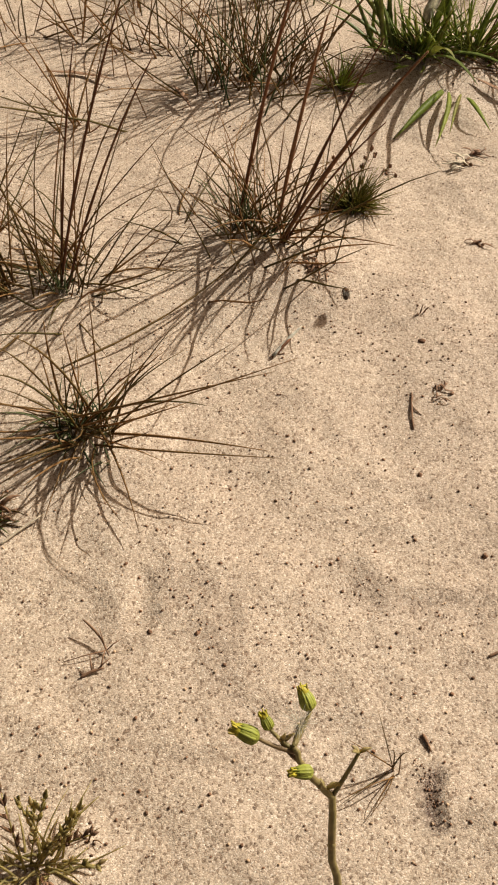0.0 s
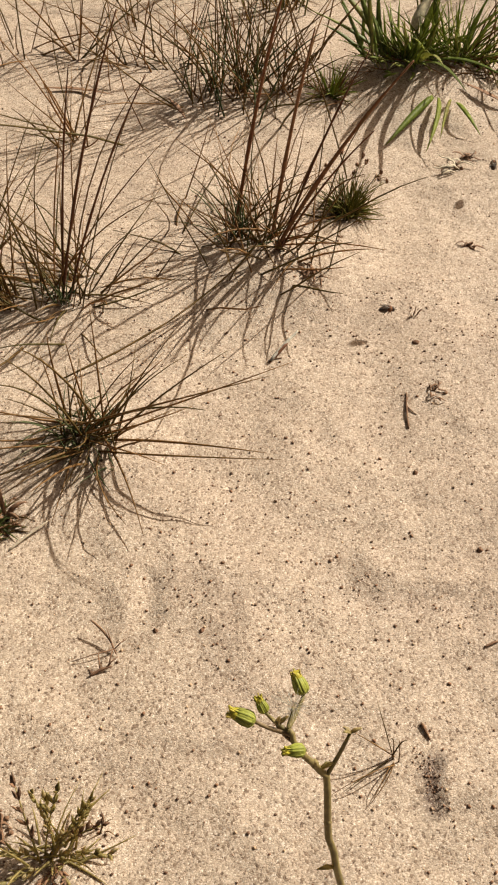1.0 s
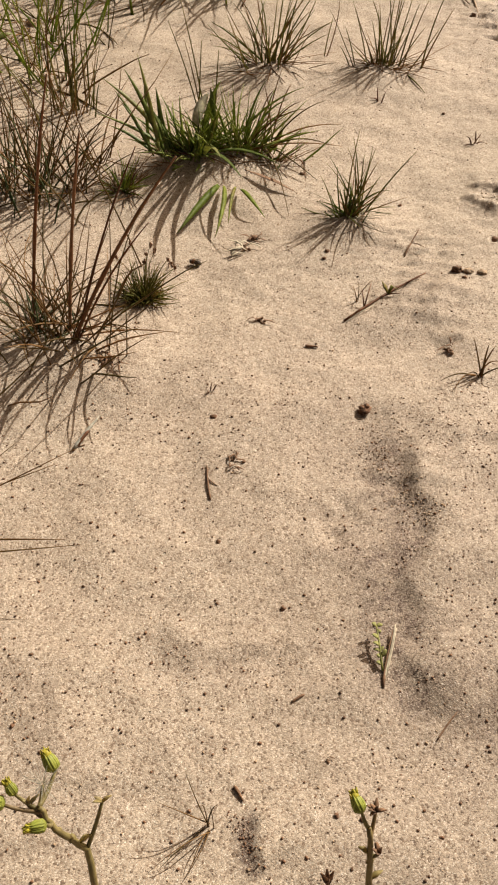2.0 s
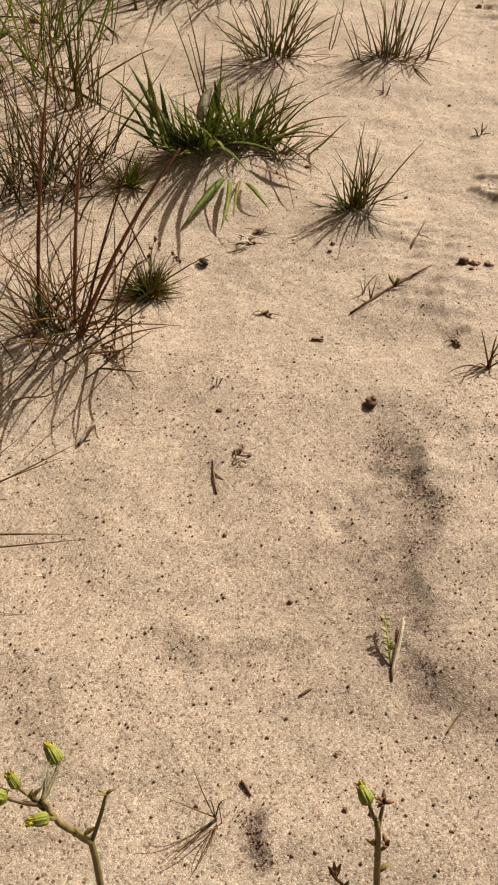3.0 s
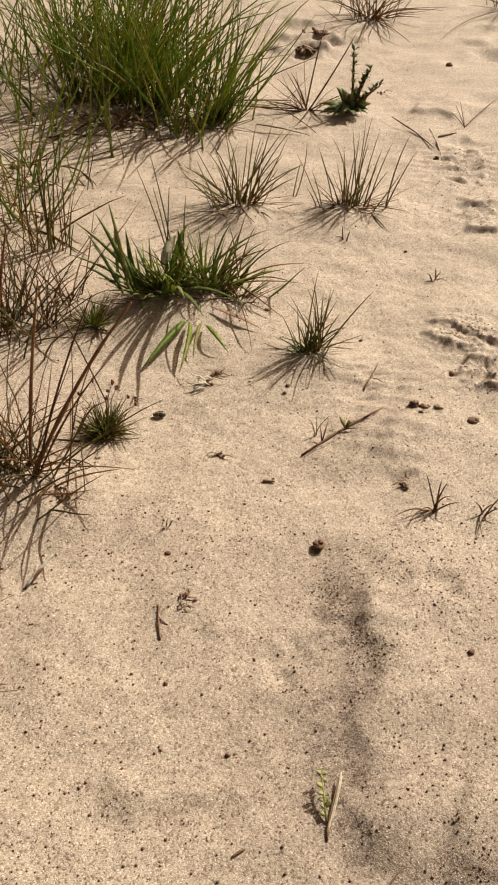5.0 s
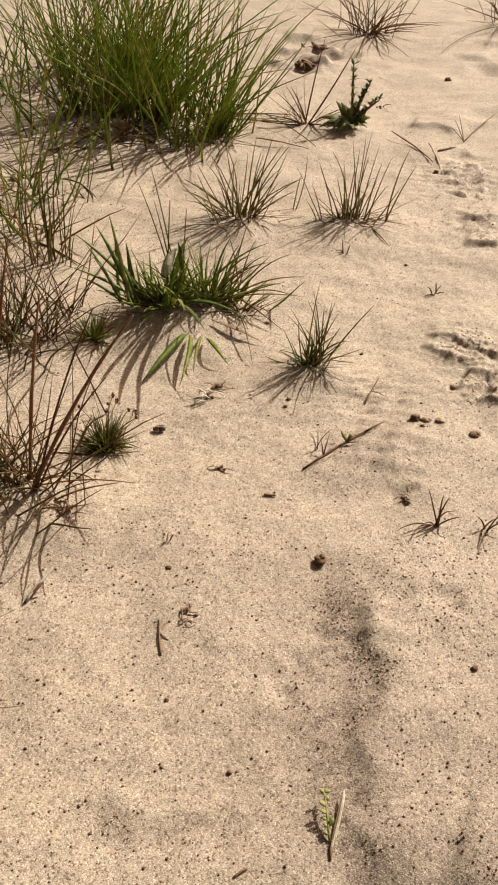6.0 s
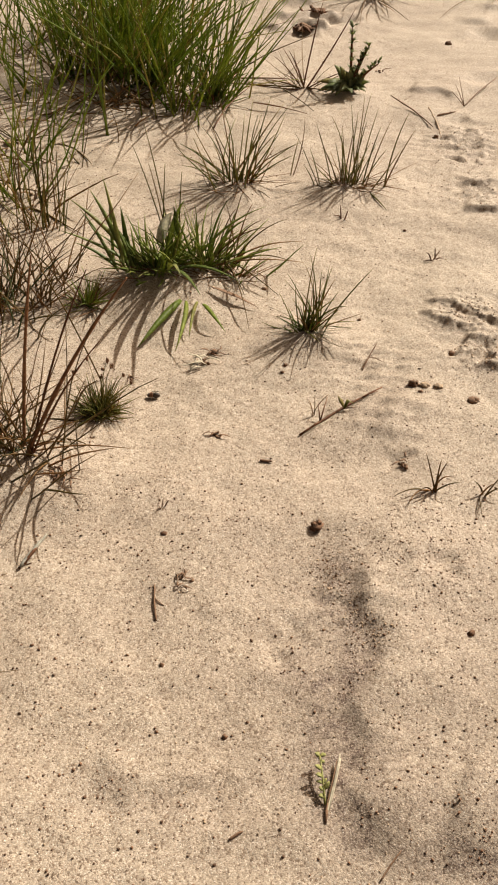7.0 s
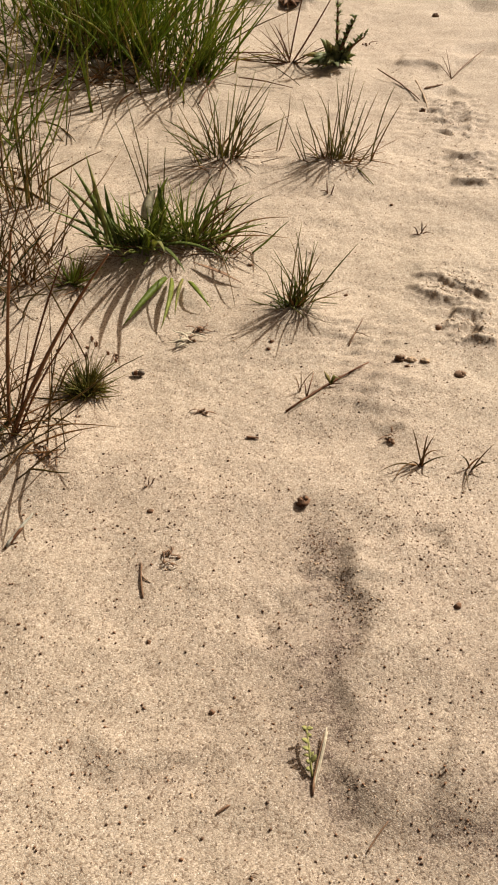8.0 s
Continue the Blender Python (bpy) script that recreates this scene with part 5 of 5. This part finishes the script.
def seedling():
    x, y = 0.308, 0.347
    rng = random.Random(351)
    t = thing("seedling", at(x, y), "pale yellow-green seedling beside a straw stalk", "plant")
    tip = at(x + 0.004, y + 0.032, 0.009) - t.location
    line = bow((0, 0, 0.001), tip, 0.004, 8)
    s = Shape()
    s.tube(line, taper(0.0009, 8, 0.7), 5)
    part("stem", s, SEEDLING, t)
    for k, p in enumerate(line[1:]):
        for side in (-1, 1):
            if k < 6 and rng.random() < 0.3:
                continue
            d = Vector((side * rng.uniform(0.0025, 0.0050), rng.uniform(0.000, 0.005), rng.uniform(0.000, 0.0035)))
            w = rng.uniform(0.0026, 0.0042)
            s = Shape()
            s.leaf([p, p + d * 0.35, p + d * 0.7, p + d], [0.0008, w, w * 0.85, 0.0006], 0.35)
            part("leaf", s, SEEDLING, t)


seedling()


def sprout(x, y, label, tips, r, material, seed, arch=0.004):
    return tuft("dry_sprout", x, y, label, "plant", seed, tips, r, material, arch=arch, spread=0.003)


# the flat blade at (-0.034, -0.022) stands in for the tallest twig's shadow
sprout(0.492, 0.647, "small dark wiry sprout on sand", [(-0.007, 0.014, 0.036), (0.011, 0.003, 0.031), (0.006, 0.006, 0.032), (0.003, 0.004, 0.018), (0.023, -0.006, 0.012), (-0.042, -0.006, 0.004), (-0.034, -0.022, 0.003), (-0.018, -0.009, 0.010), (0.015, -0.003, 0.017)], 0.0009, HAIR_ONE, 331, 0.008)
# here the flat blade at (-0.012, -0.031) is laid as cast shade
sprout(0.535, 0.633, "small dark wiry sprout with side twigs", [(-0.012, -0.031, 0.002), (0.019, -0.003, 0.029), (0.011, -0.002, 0.015), (-0.005, 0.006, 0.011), (-0.007, 0.008, 0.013), (0.019, -0.005, 0.010)], 0.0008, HAIR_ONE, 332, 0.006)
sprout(0.172, 0.258, "tiny dry grass sprout with long curved blades", [(-0.011, 0.024, 0.030), (0.006, 0.003, 0.020), (0.001, 0.004, 0.020), (-0.030, 0.009, 0.025), (-0.034, -0.021, 0.002), (-0.042, -0.023, 0.002), (-0.021, -0.031, 0.002), (-0.017, -0.028, 0.003), (-0.004, 0.004, 0.020)], 0.00045, HAIR_ONE, 333, 0.014)
sprout(0.407, 0.787, "tiny dry sprout beside the stalk", [(0.003, 0.005, 0.021), (-0.003, 0.005, 0.017), (0.017, 0.001, 0.024)], 0.0006, HAIR_ONE, 334)
sprout(0.572, 1.266, "tiny brown sprig on open sand", [(-0.003, 0.006, 0.020), (0.008, 0.001, 0.014), (-0.013, 0.006, 0.003)], 0.0011, CULM, 335)
sprout(0.663, 1.123, "tiny brown sprig on open sand", [(-0.009, 0.006, 0.008), (0.001, 0.004, 0.017), (0.008, 0.000, 0.014), (0.011, -0.007, 0.004), (-0.015, -0.005, 0.002)], 0.0010, CULM, 336)
sprout(-0.002, 0.217, "tiny dry sprig beside the herb", [(-0.006, 0.003, 0.010), (0.002, 0.002, 0.010), (0.007, 0.004, 0.010), (0.009, -0.004, 0.003)], 0.0005, HAIR_ONE, 337)
sprout(0.236, 0.667, "tiny dead curl of root", [(-0.006, -0.004, 0.002), (0.006, 0.001, 0.007), (-0.000, 0.002, 0.009)], 0.0007, DEAD, 338)


def litter(name, x, y, label, seed, n, size, curls=4, material=DEAD, curl_material=DEAD, flat=0.6):
    rng = random.Random(seed)
    t = thing(name, at(x, y), label, "plant litter")
    for _ in range(n):
        s = Shape()
        s.blob((rng.gauss(0, size * 0.5), rng.gauss(0, size * 0.5), size * 0.12), (size * rng.uniform(0.2, 0.42), size * rng.uniform(0.12, 0.26), size * flat * rng.uniform(0.2, 0.4)), rng, 0.42, 5, 8,
               Matrix.Rotation(rng.uniform(0, 6.28), 3, "Z") @ Matrix.Rotation(rng.gauss(0, 0.4), 3, "Y"))
        part("crumb", s, material, t)
    for _ in range(curls):
        a = rng.uniform(0, 6.28)
        L = size * rng.uniform(0.9, 1.9)
        s = Shape()
        p0 = Vector((rng.gauss(0, size * 0.4), rng.gauss(0, size * 0.4), size * 0.15))
        w = Vector((math.cos(a), math.sin(a), 0)) * L
        c = Vector((-w.y, w.x, 0)) * rng.uniform(-0.35, 0.35)
        up = Vector((0, 0, size * rng.uniform(0.1, 0.45)))
        s.leaf([p0, p0 + w * 0.35 + c * 0.6 + up, p0 + w * 0.7 + c + up * 0.7, p0 + w + c * 0.6 + up * rng.uniform(0, 0.8)],
               [size * k * rng.uniform(0.7, 1.3) for k in (0.10, 0.26, 0.22, 0.06)], rng.uniform(0.2, 0.9))
        part("leaf_scrap", s, curl_material, t)
    return t


litter("dead_leaf_clump", 0.304, 0.771, "small clump of dark dead leaf bits", 401, 4, 0.008, 5)
litter("root_clump", 0.309, 0.905, "bleached and brown tangle of dead roots", 402, 3, 0.012, 9, curl_material=STRAW)
litter("root_clump", 0.323, 0.923, "brown tangle of dead roots", 403, 3, 0.009, 8)
litter("dead_leaf_clump", 0.146, 0.720, "dead curled grass bits beside the tuft", 404, 5, 0.010, 10)
litter("dead_leaf_clump", 0.241, 0.567, "curled dead leaf on sand", 405, 2, 0.006, 6)
litter("dead_leaf_clump", 0.240, 0.576, "thin dark curl of dead leaf", 406, 1, 0.006, 6)
litter("dead_leaf_clump", 0.477, 0.693, "dark litter in a small hollow", 407, 6, 0.008, 3)
litter("dead_leaf_clump", 0.253, 0.289, "small dark curled leaf", 408, 3, 0.004, 1)
litter("dead_leaf_clump", 0.225, 0.892, "dark seed heads lying by the cushion tuft", 411, 4, 0.006, 3)
litter("humus_clump", 0.764, 2.364, "dark clods at the foot of the grass", 412, 34, 0.030, 4, CRUMB, flat=0.25)
litter("humus_clump", 0.834, 2.469, "dark clods on open sand", 413, 22, 0.026, 1, CRUMB, flat=0.25)
litter("humus_clump", 0.856, 1.988, "dark clod beside the rosette", 414, 4, 0.012, 1, CRUMB)
litter("dead_leaf_clump", -0.089, 0.443, "dark dead leaf scraps on sand", 415, 4, 0.007, 4)
litter("dead_leaf_clump", -0.061, 0.219, "dry brown scraps beside the herb", 416, 7, 0.007, 5)


def clod(name, x, y, size, label, material, seed, squash=0.75, category="crumb", group=""):
    rng = random.Random(seed)
    s = Shape()
    s.blob((0, 0, size * squash * 0.25), (size * 1.0, size * 0.75, size * squash * 0.8), rng, 0.45, 7, 11)
    for _ in range(6 if size > 0.0046 else 0):
        a, k, u = rng.uniform(0, 6.28), rng.uniform(0.35, 0.55), rng.random()
        s.blob((math.cos(a) * size * 0.85 * (1 - 0.5 * u), math.sin(a) * size * 0.65 * (1 - 0.5 * u), size * squash * (0.1 + 0.8 * u)), (size * k, size * k * 0.8, size * squash * k), rng, 0.45, 4, 6)
    ob = new(name, s.mesh(name, material))
    ob.location = at(x, y)
    return tagged(ob, label, category, group)


clod("sand_lump", 0.370, 0.618, 0.0062, "dark sandy lump on the ridge", CRUMB, 501, 0.8)
clod("sand_lump", 0.530, 0.820, 0.0058, "brown sandy lump on open sand", DEAD, 502, 0.9)
clod("sand_lump", 0.541, 0.815, 0.0056, "sand-coloured lump beside a brown one", STONE, 503, 0.6)
clod("sand_lump", 0.555, 0.811, 0.0050, "sand-coloured lump beside a brown one", STONE, 504, 0.6)
clod("sand_lump", 0.533, 0.804, 0.0028, "small brown sandy lump on open sand", CRUMB, 508, 0.6)
clod("sand_lump", 0.586, 0.784, 0.0060, "brown sandy lump on open sand", DEAD, 505, 0.55)
clod("sand_lump", 0.080, 0.828, 0.0045, "pale whitish pebble among grass blades", PAPPUS, 507, 0.6)
clod("sand_lump", 0.085, 1.662, 0.011, "pale pinkish pebble among the stems", STONE, 506)
for i, (px, py, r) in enumerate(((0.213, 0.484, 0.0022), (0.250, 0.412, 0.0024), (0.460, 0.470, 0.0032), (0.232, 0.632, 0.0028), (0.022, 0.348, 0.0017), (0.053, 0.347, 0.0017),
                                 (0.412, 1.066, 0.0035), (0.399, 0.882, 0.0028), (0.393, 0.869, 0.0024), (0.514, 0.977, 0.0030), (0.653, 1.220, 0.0026), (0.597, 0.880, 0.0045),
                                 (1.068, 2.162, 0.007), (0.829, 1.577, 0.0055), (0.250, 0.250, 0.0019), (0.265, 0.245, 0.0016), (0.115, 0.521, 0.0016), (0.314, 0.690, 0.0016), (0.286, 0.496, 0.0016))):
    clod("humus_crumb", px, py, r, "single dark crumb on sand", CRUMB, 510 + i, 0.8, group="single dark crumbs")


def scatter():
    """Fine dark crumbs all over the sand, and pale coarse grains."""
    rng = random.Random(601)
    s = Shape()
    n = 0
    while n < 18500:
        x, y = rng.uniform(-0.25, 1.0), 0.05 + 2.2 * rng.random() ** 1.7
        dense = 0.5 + 0.9 * noise.noise(Vector((x * 7, y * 7, 9)))
        if rng.random() > (dense + 0.15) * (1.0 if y < 0.75 else 0.45):
            continue
        r = 0.00030 + 0.00095 * rng.random() ** 4
        s.blob(at(x, y, r * 0.3), (r * rng.uniform(0.8, 1.5), r, r * 0.8), rng, 0.25, 3, 5)
        n += 1
    for cx, cy, spread, count in ((0.454, 0.571, 0.04, 420), (0.431, 0.590, 0.03, 220), (0.490, 0.540, 0.03, 160), (0.365, 0.559, 0.016, 160), (0.372, 0.493, 0.014, 90), (0.333, 0.403, 0.03, 80), (0.469, 0.507, 0.04, 160), (0.253, 0.669, 0.05, 90), (0.454, 0.870, 0.03, 60), (0.643, 0.962, 0.022, 80), (0.613, 0.842, 0.02, 60), (0.786, 1.294, 0.025, 60), (0.875, 1.517, 0.03, 60), (0.396, 0.298, 0.012, 60), (0.161, 0.382, 0.010, 40), (0.220, 0.365, 0.010, 40)):
        for _ in range(count):
            x, y = cx + rng.gauss(0, spread), cy + rng.gauss(0, spread)
            r = 0.00025 + 0.0007 * rng.random() ** 4
            s.blob(at(x, y, r * 0.3), (r * rng.uniform(0.8, 1.5), r, r * 0.8), rng, 0.25, 3, 5)
    for (ax, ay), (bx, by), count in (((0.187, 0.264), (0.190, 0.251), 50), ((0.190, 0.251), (0.194, 0.238), 70), ((0.194, 0.238), (0.200, 0.220), 40), ((0.368, 0.605), (0.375, 0.505), 140), ((0.375, 0.505), (0.347, 0.425), 70), ((0.744, 2.367), (0.869, 2.464), 200)):
        for _ in range(count):
            k = rng.random()
            wob = 0.002 * math.sin(k * 9 + ax * 90)
            x, y = ax + (bx - ax) * k + wob + rng.gauss(0, 0.0024), ay + (by - ay) * k + rng.gauss(0, 0.003)
            r = 0.00022 + 0.0007 * rng.random() ** 4
            s.blob(at(x, y, r * 0.3), (r * rng.uniform(0.8, 1.5), r, r * 0.8), rng, 0.25, 3, 5)
    tagged(new("humus_crumbs", s.mesh("humus_crumbs", CRUMB)), "fine dark humus crumbs strewn over the sand", "crumbs", kind="stuff")
    s = Shape()
    loose = [(0.655, 0.965, 0.030, 0.016), (0.640, 0.868, 0.018, 0.022), (0.870, 1.540, 0.028, 0.050), (0.820, 1.330, 0.030, 0.040), (0.372, 0.555, 0.012, 0.035), (0.380, 0.490, 0.010, 0.020)]
    for k in range(3600):
        x, y = rng.uniform(-0.2, 0.8), 0.1 + 1.3 * rng.random() ** 1.5
        if k < 900:
            cx, cy, sx, sy = loose[k % len(loose)]
            x, y = rng.gauss(cx, sx), rng.gauss(cy, sy)
        r = 0.0004 + (0.0011 if k < 900 and y > 0.8 else 0.0007) * rng.random() ** 3
        s.blob(at(x, y, r * 0.3), (r * rng.uniform(0.8, 1.4), r, r * 0.8), rng, 0.2, 3, 5)
    tagged(new("coarse_grains", s.mesh("coarse_grains", STONE)), "coarse pale quartz grains on the sand", "sand grains", kind="stuff")


scatter()


# ---- sand bees ----
def sand_bee(label):
    """A bee 19 mm long that looks along +y, its feet at the origin's height."""
    rng = random.Random(701)
    t = thing("sand_bee", (0, 0, 0), label, "bee", "sand bees")
    s = Shape()
    s.blob((0, 0.0012, 0.0030), (0.0022, 0.0026, 0.0022), rng, 0.06, 8, 12)
    part("thorax", s, FUR, t, "furry brown thorax")
    s = Shape()
    s.blob((0, 0.0038, 0.0027), (0.0018, 0.0014, 0.0017), rng, 0.04, 8, 10)
    head = part("head", s, CHITIN, t)
    for sx in (-1, 1):
        s = Shape()
        s.tube([Vector((sx * 0.0006, 0.0054, 0.003)), Vector((sx * 0.0012, 0.0060, 0.0036)), Vector((sx * 0.0019, 0.0066, 0.0030))], [0.00014, 0.00012, 0.00012], 5)
        part("antenna", s, CHITIN, head)
    s = Shape()
    prof = [(0.0002, 0.0012), (-0.0010, 0.0020), (-0.0028, 0.0023), (-0.0046, 0.0021), (-0.0062, 0.0015), (-0.0072, 0.0004)]
    s.tube([Vector((0, a, 0.0029 - i * 0.00022)) for i, (a, _) in enumerate(prof)], [r for _, r in prof], 12)
    part("abdomen", s, CHITIN, t, "dark shiny abdomen")
    for sx in (-1, 1):
        for k, (L, w, out_) in enumerate(((0.0080, 0.0024, 0.0003), (0.0058, 0.0018, 0.0006))):
            s = Shape()
            root = Vector((sx * 0.0012, 0.0014 - k * 0.0008, 0.0050))
            tip = root + Vector((sx * out_, -L, -0.0004))
            s.leaf([root.lerp(tip, q) for q in (0, 0.25, 0.5, 0.75, 1.0)], [w * q for q in (0.25, 0.7, 1.0, 0.95, 0.3)], 0.05)
            part("wing", s, WING, t, "thin smoky wing")
        for k in range(3):
            s = Shape()
            y0 = 0.0022 - 0.0014 * k
            s.tube([Vector((sx * 0.0014, y0, 0.0018)), Vector((sx * 0.0023, y0 + 0.0004 - 0.001 * k, 0.0018)), Vector((sx * 0.0028, y0 + 0.0006 - 0.0019 * k, 0.0001))], [0.0003, 0.00026, 0.00015], 5)
            part("leg", s, CHITIN, t)
    for ob in t.children_recursive:
        ob.data.transform(Matrix.Diagonal((1.25, 1.14, 1.35, 1)))
    return t


bee_one = sand_bee("dark furry sand bee that lands on the sand")
bee_two = copy_thing(bee_one, pose(0, 0, 0.1))
tagged(bee_two, "dark furry sand bee flying low over the sand")
# seconds, x, y, height of the feet, heading
BEE_ONE = [
    (0, 0.168, 0.672, 0.017, 0),
    (0.1, 0.165, 0.703, 0.028, 5),
    (0.2, 0.176, 0.708, 0.033, 0),
    (0.3, 0.210, 0.727, 0.035, -15),
    (0.4, 0.256, 0.749, 0.044, 0),
    (0.5, 0.277, 0.828, 0.048, 5),
    (0.6, 0.308, 0.912, 0.049, -10),
    (0.7, 0.320, 0.905, 0.040, -20),
    (0.8, 0.317, 0.861, 0.031, -20),
    (0.9, 0.321, 0.869, 0.030, -10),
    (1, 0.336, 0.863, 0.029, -10),
    (1.1, 0.355, 0.861, 0.017, -40),
    (1.2, 0.356, 0.868, 0.019, -5),
    (1.3, 0.349, 0.879, 0.016, 40),
    (1.4, 0.341, 0.847, 0.029, 55),
    (1.5, 0.323, 0.814, 0.043, 70),
    (1.65, 0.220, 0.818, 0.019, 75),
    (1.8, 0.229, 0.885, 0.005, 75),
    (2, 0.250, 0.886, 0.005, 60),
    (2.2, 0.251, 0.882, 0.005, 70),
    (3.3, 0.253, 0.870, 0.005, 10),
    (3.5, 0.254, 0.862, 0.005, 0),
    (3.7, 0.256, 0.855, 0.005, 40),
    (3.9, 0.253, 0.863, 0.005, 80),
    (4.2, 0.245, 0.862, 0.005, 85),
    (4.5, 0.247, 0.854, 0.005, 85),
    (8, 0.244, 0.850, 0.005, 85),
]
BEE_TWO = [
    (0, -0.132, 0.360, 0.061, -80),
    (0.1, -0.062, 0.333, 0.041, -85),
    (0.2, 0.011, 0.303, 0.026, -85),
    (0.3, 0.056, 0.271, 0.028, -80),
    (0.4, 0.070, 0.326, 0.051, -50),
    (0.5, 0.030, 0.420, 0.064, -55),
    (0.6, 0.038, 0.482, 0.052, -80),
    (0.7, 0.105, 0.511, 0.041, -70),
    (0.8, 0.144, 0.582, 0.035, -70),
    (0.9, 0.172, 0.625, 0.031, -85),
    (1, 0.208, 0.652, 0.019, -90),
    (1.1, 0.261, 0.630, 0.026, -85),
    (1.2, 0.333, 0.611, 0.023, -85),
    (1.3, 0.411, 0.587, 0.019, -85),
    (1.6, 0.890, 0.511, 0.051, -78),
    (2.6, 1.900, 0.900, 0.120, -98),
    (3.4, 1.700, 0.400, 0.100, -178),
    (4, 0.755, 0.377, 0.030, -258),
    (4.1, 0.603, 0.473, 0.030, -306),
    (4.2, 0.457, 0.600, 0.035, -326),
    (4.3, 0.427, 0.740, 0.074, -364),
    (4.4, 0.473, 0.857, 0.053, -395),
    (4.6, 0.637, 1.042, 0.032, -385),
    (4.7, 0.639, 1.209, 0.054, -380),
    (4.8, 0.731, 1.298, 0.039, -410),
    (4.9, 0.892, 1.420, 0.059, -414),
    (5.1, 1.429, 1.794, 0.121, -415),
    (6, 2.600, 2.600, 0.200, -435),
    (8, 2.900, 2.200, 0.150, -503),
]


def motions():
    low = {t: ground_z(x, y) for t, x, y, z, yaw in BEE_ONE if z < 0.006}
    walk(bee_one, [(t, pose(x, y, low[t] + 0.0003 if t in low else z, 0, 0, yaw)) for t, x, y, z, yaw in BEE_ONE])
    walk(bee_two, [(t, pose(x, y, z, 0, 0, yaw)) for t, x, y, z, yaw in BEE_TWO])


motions()
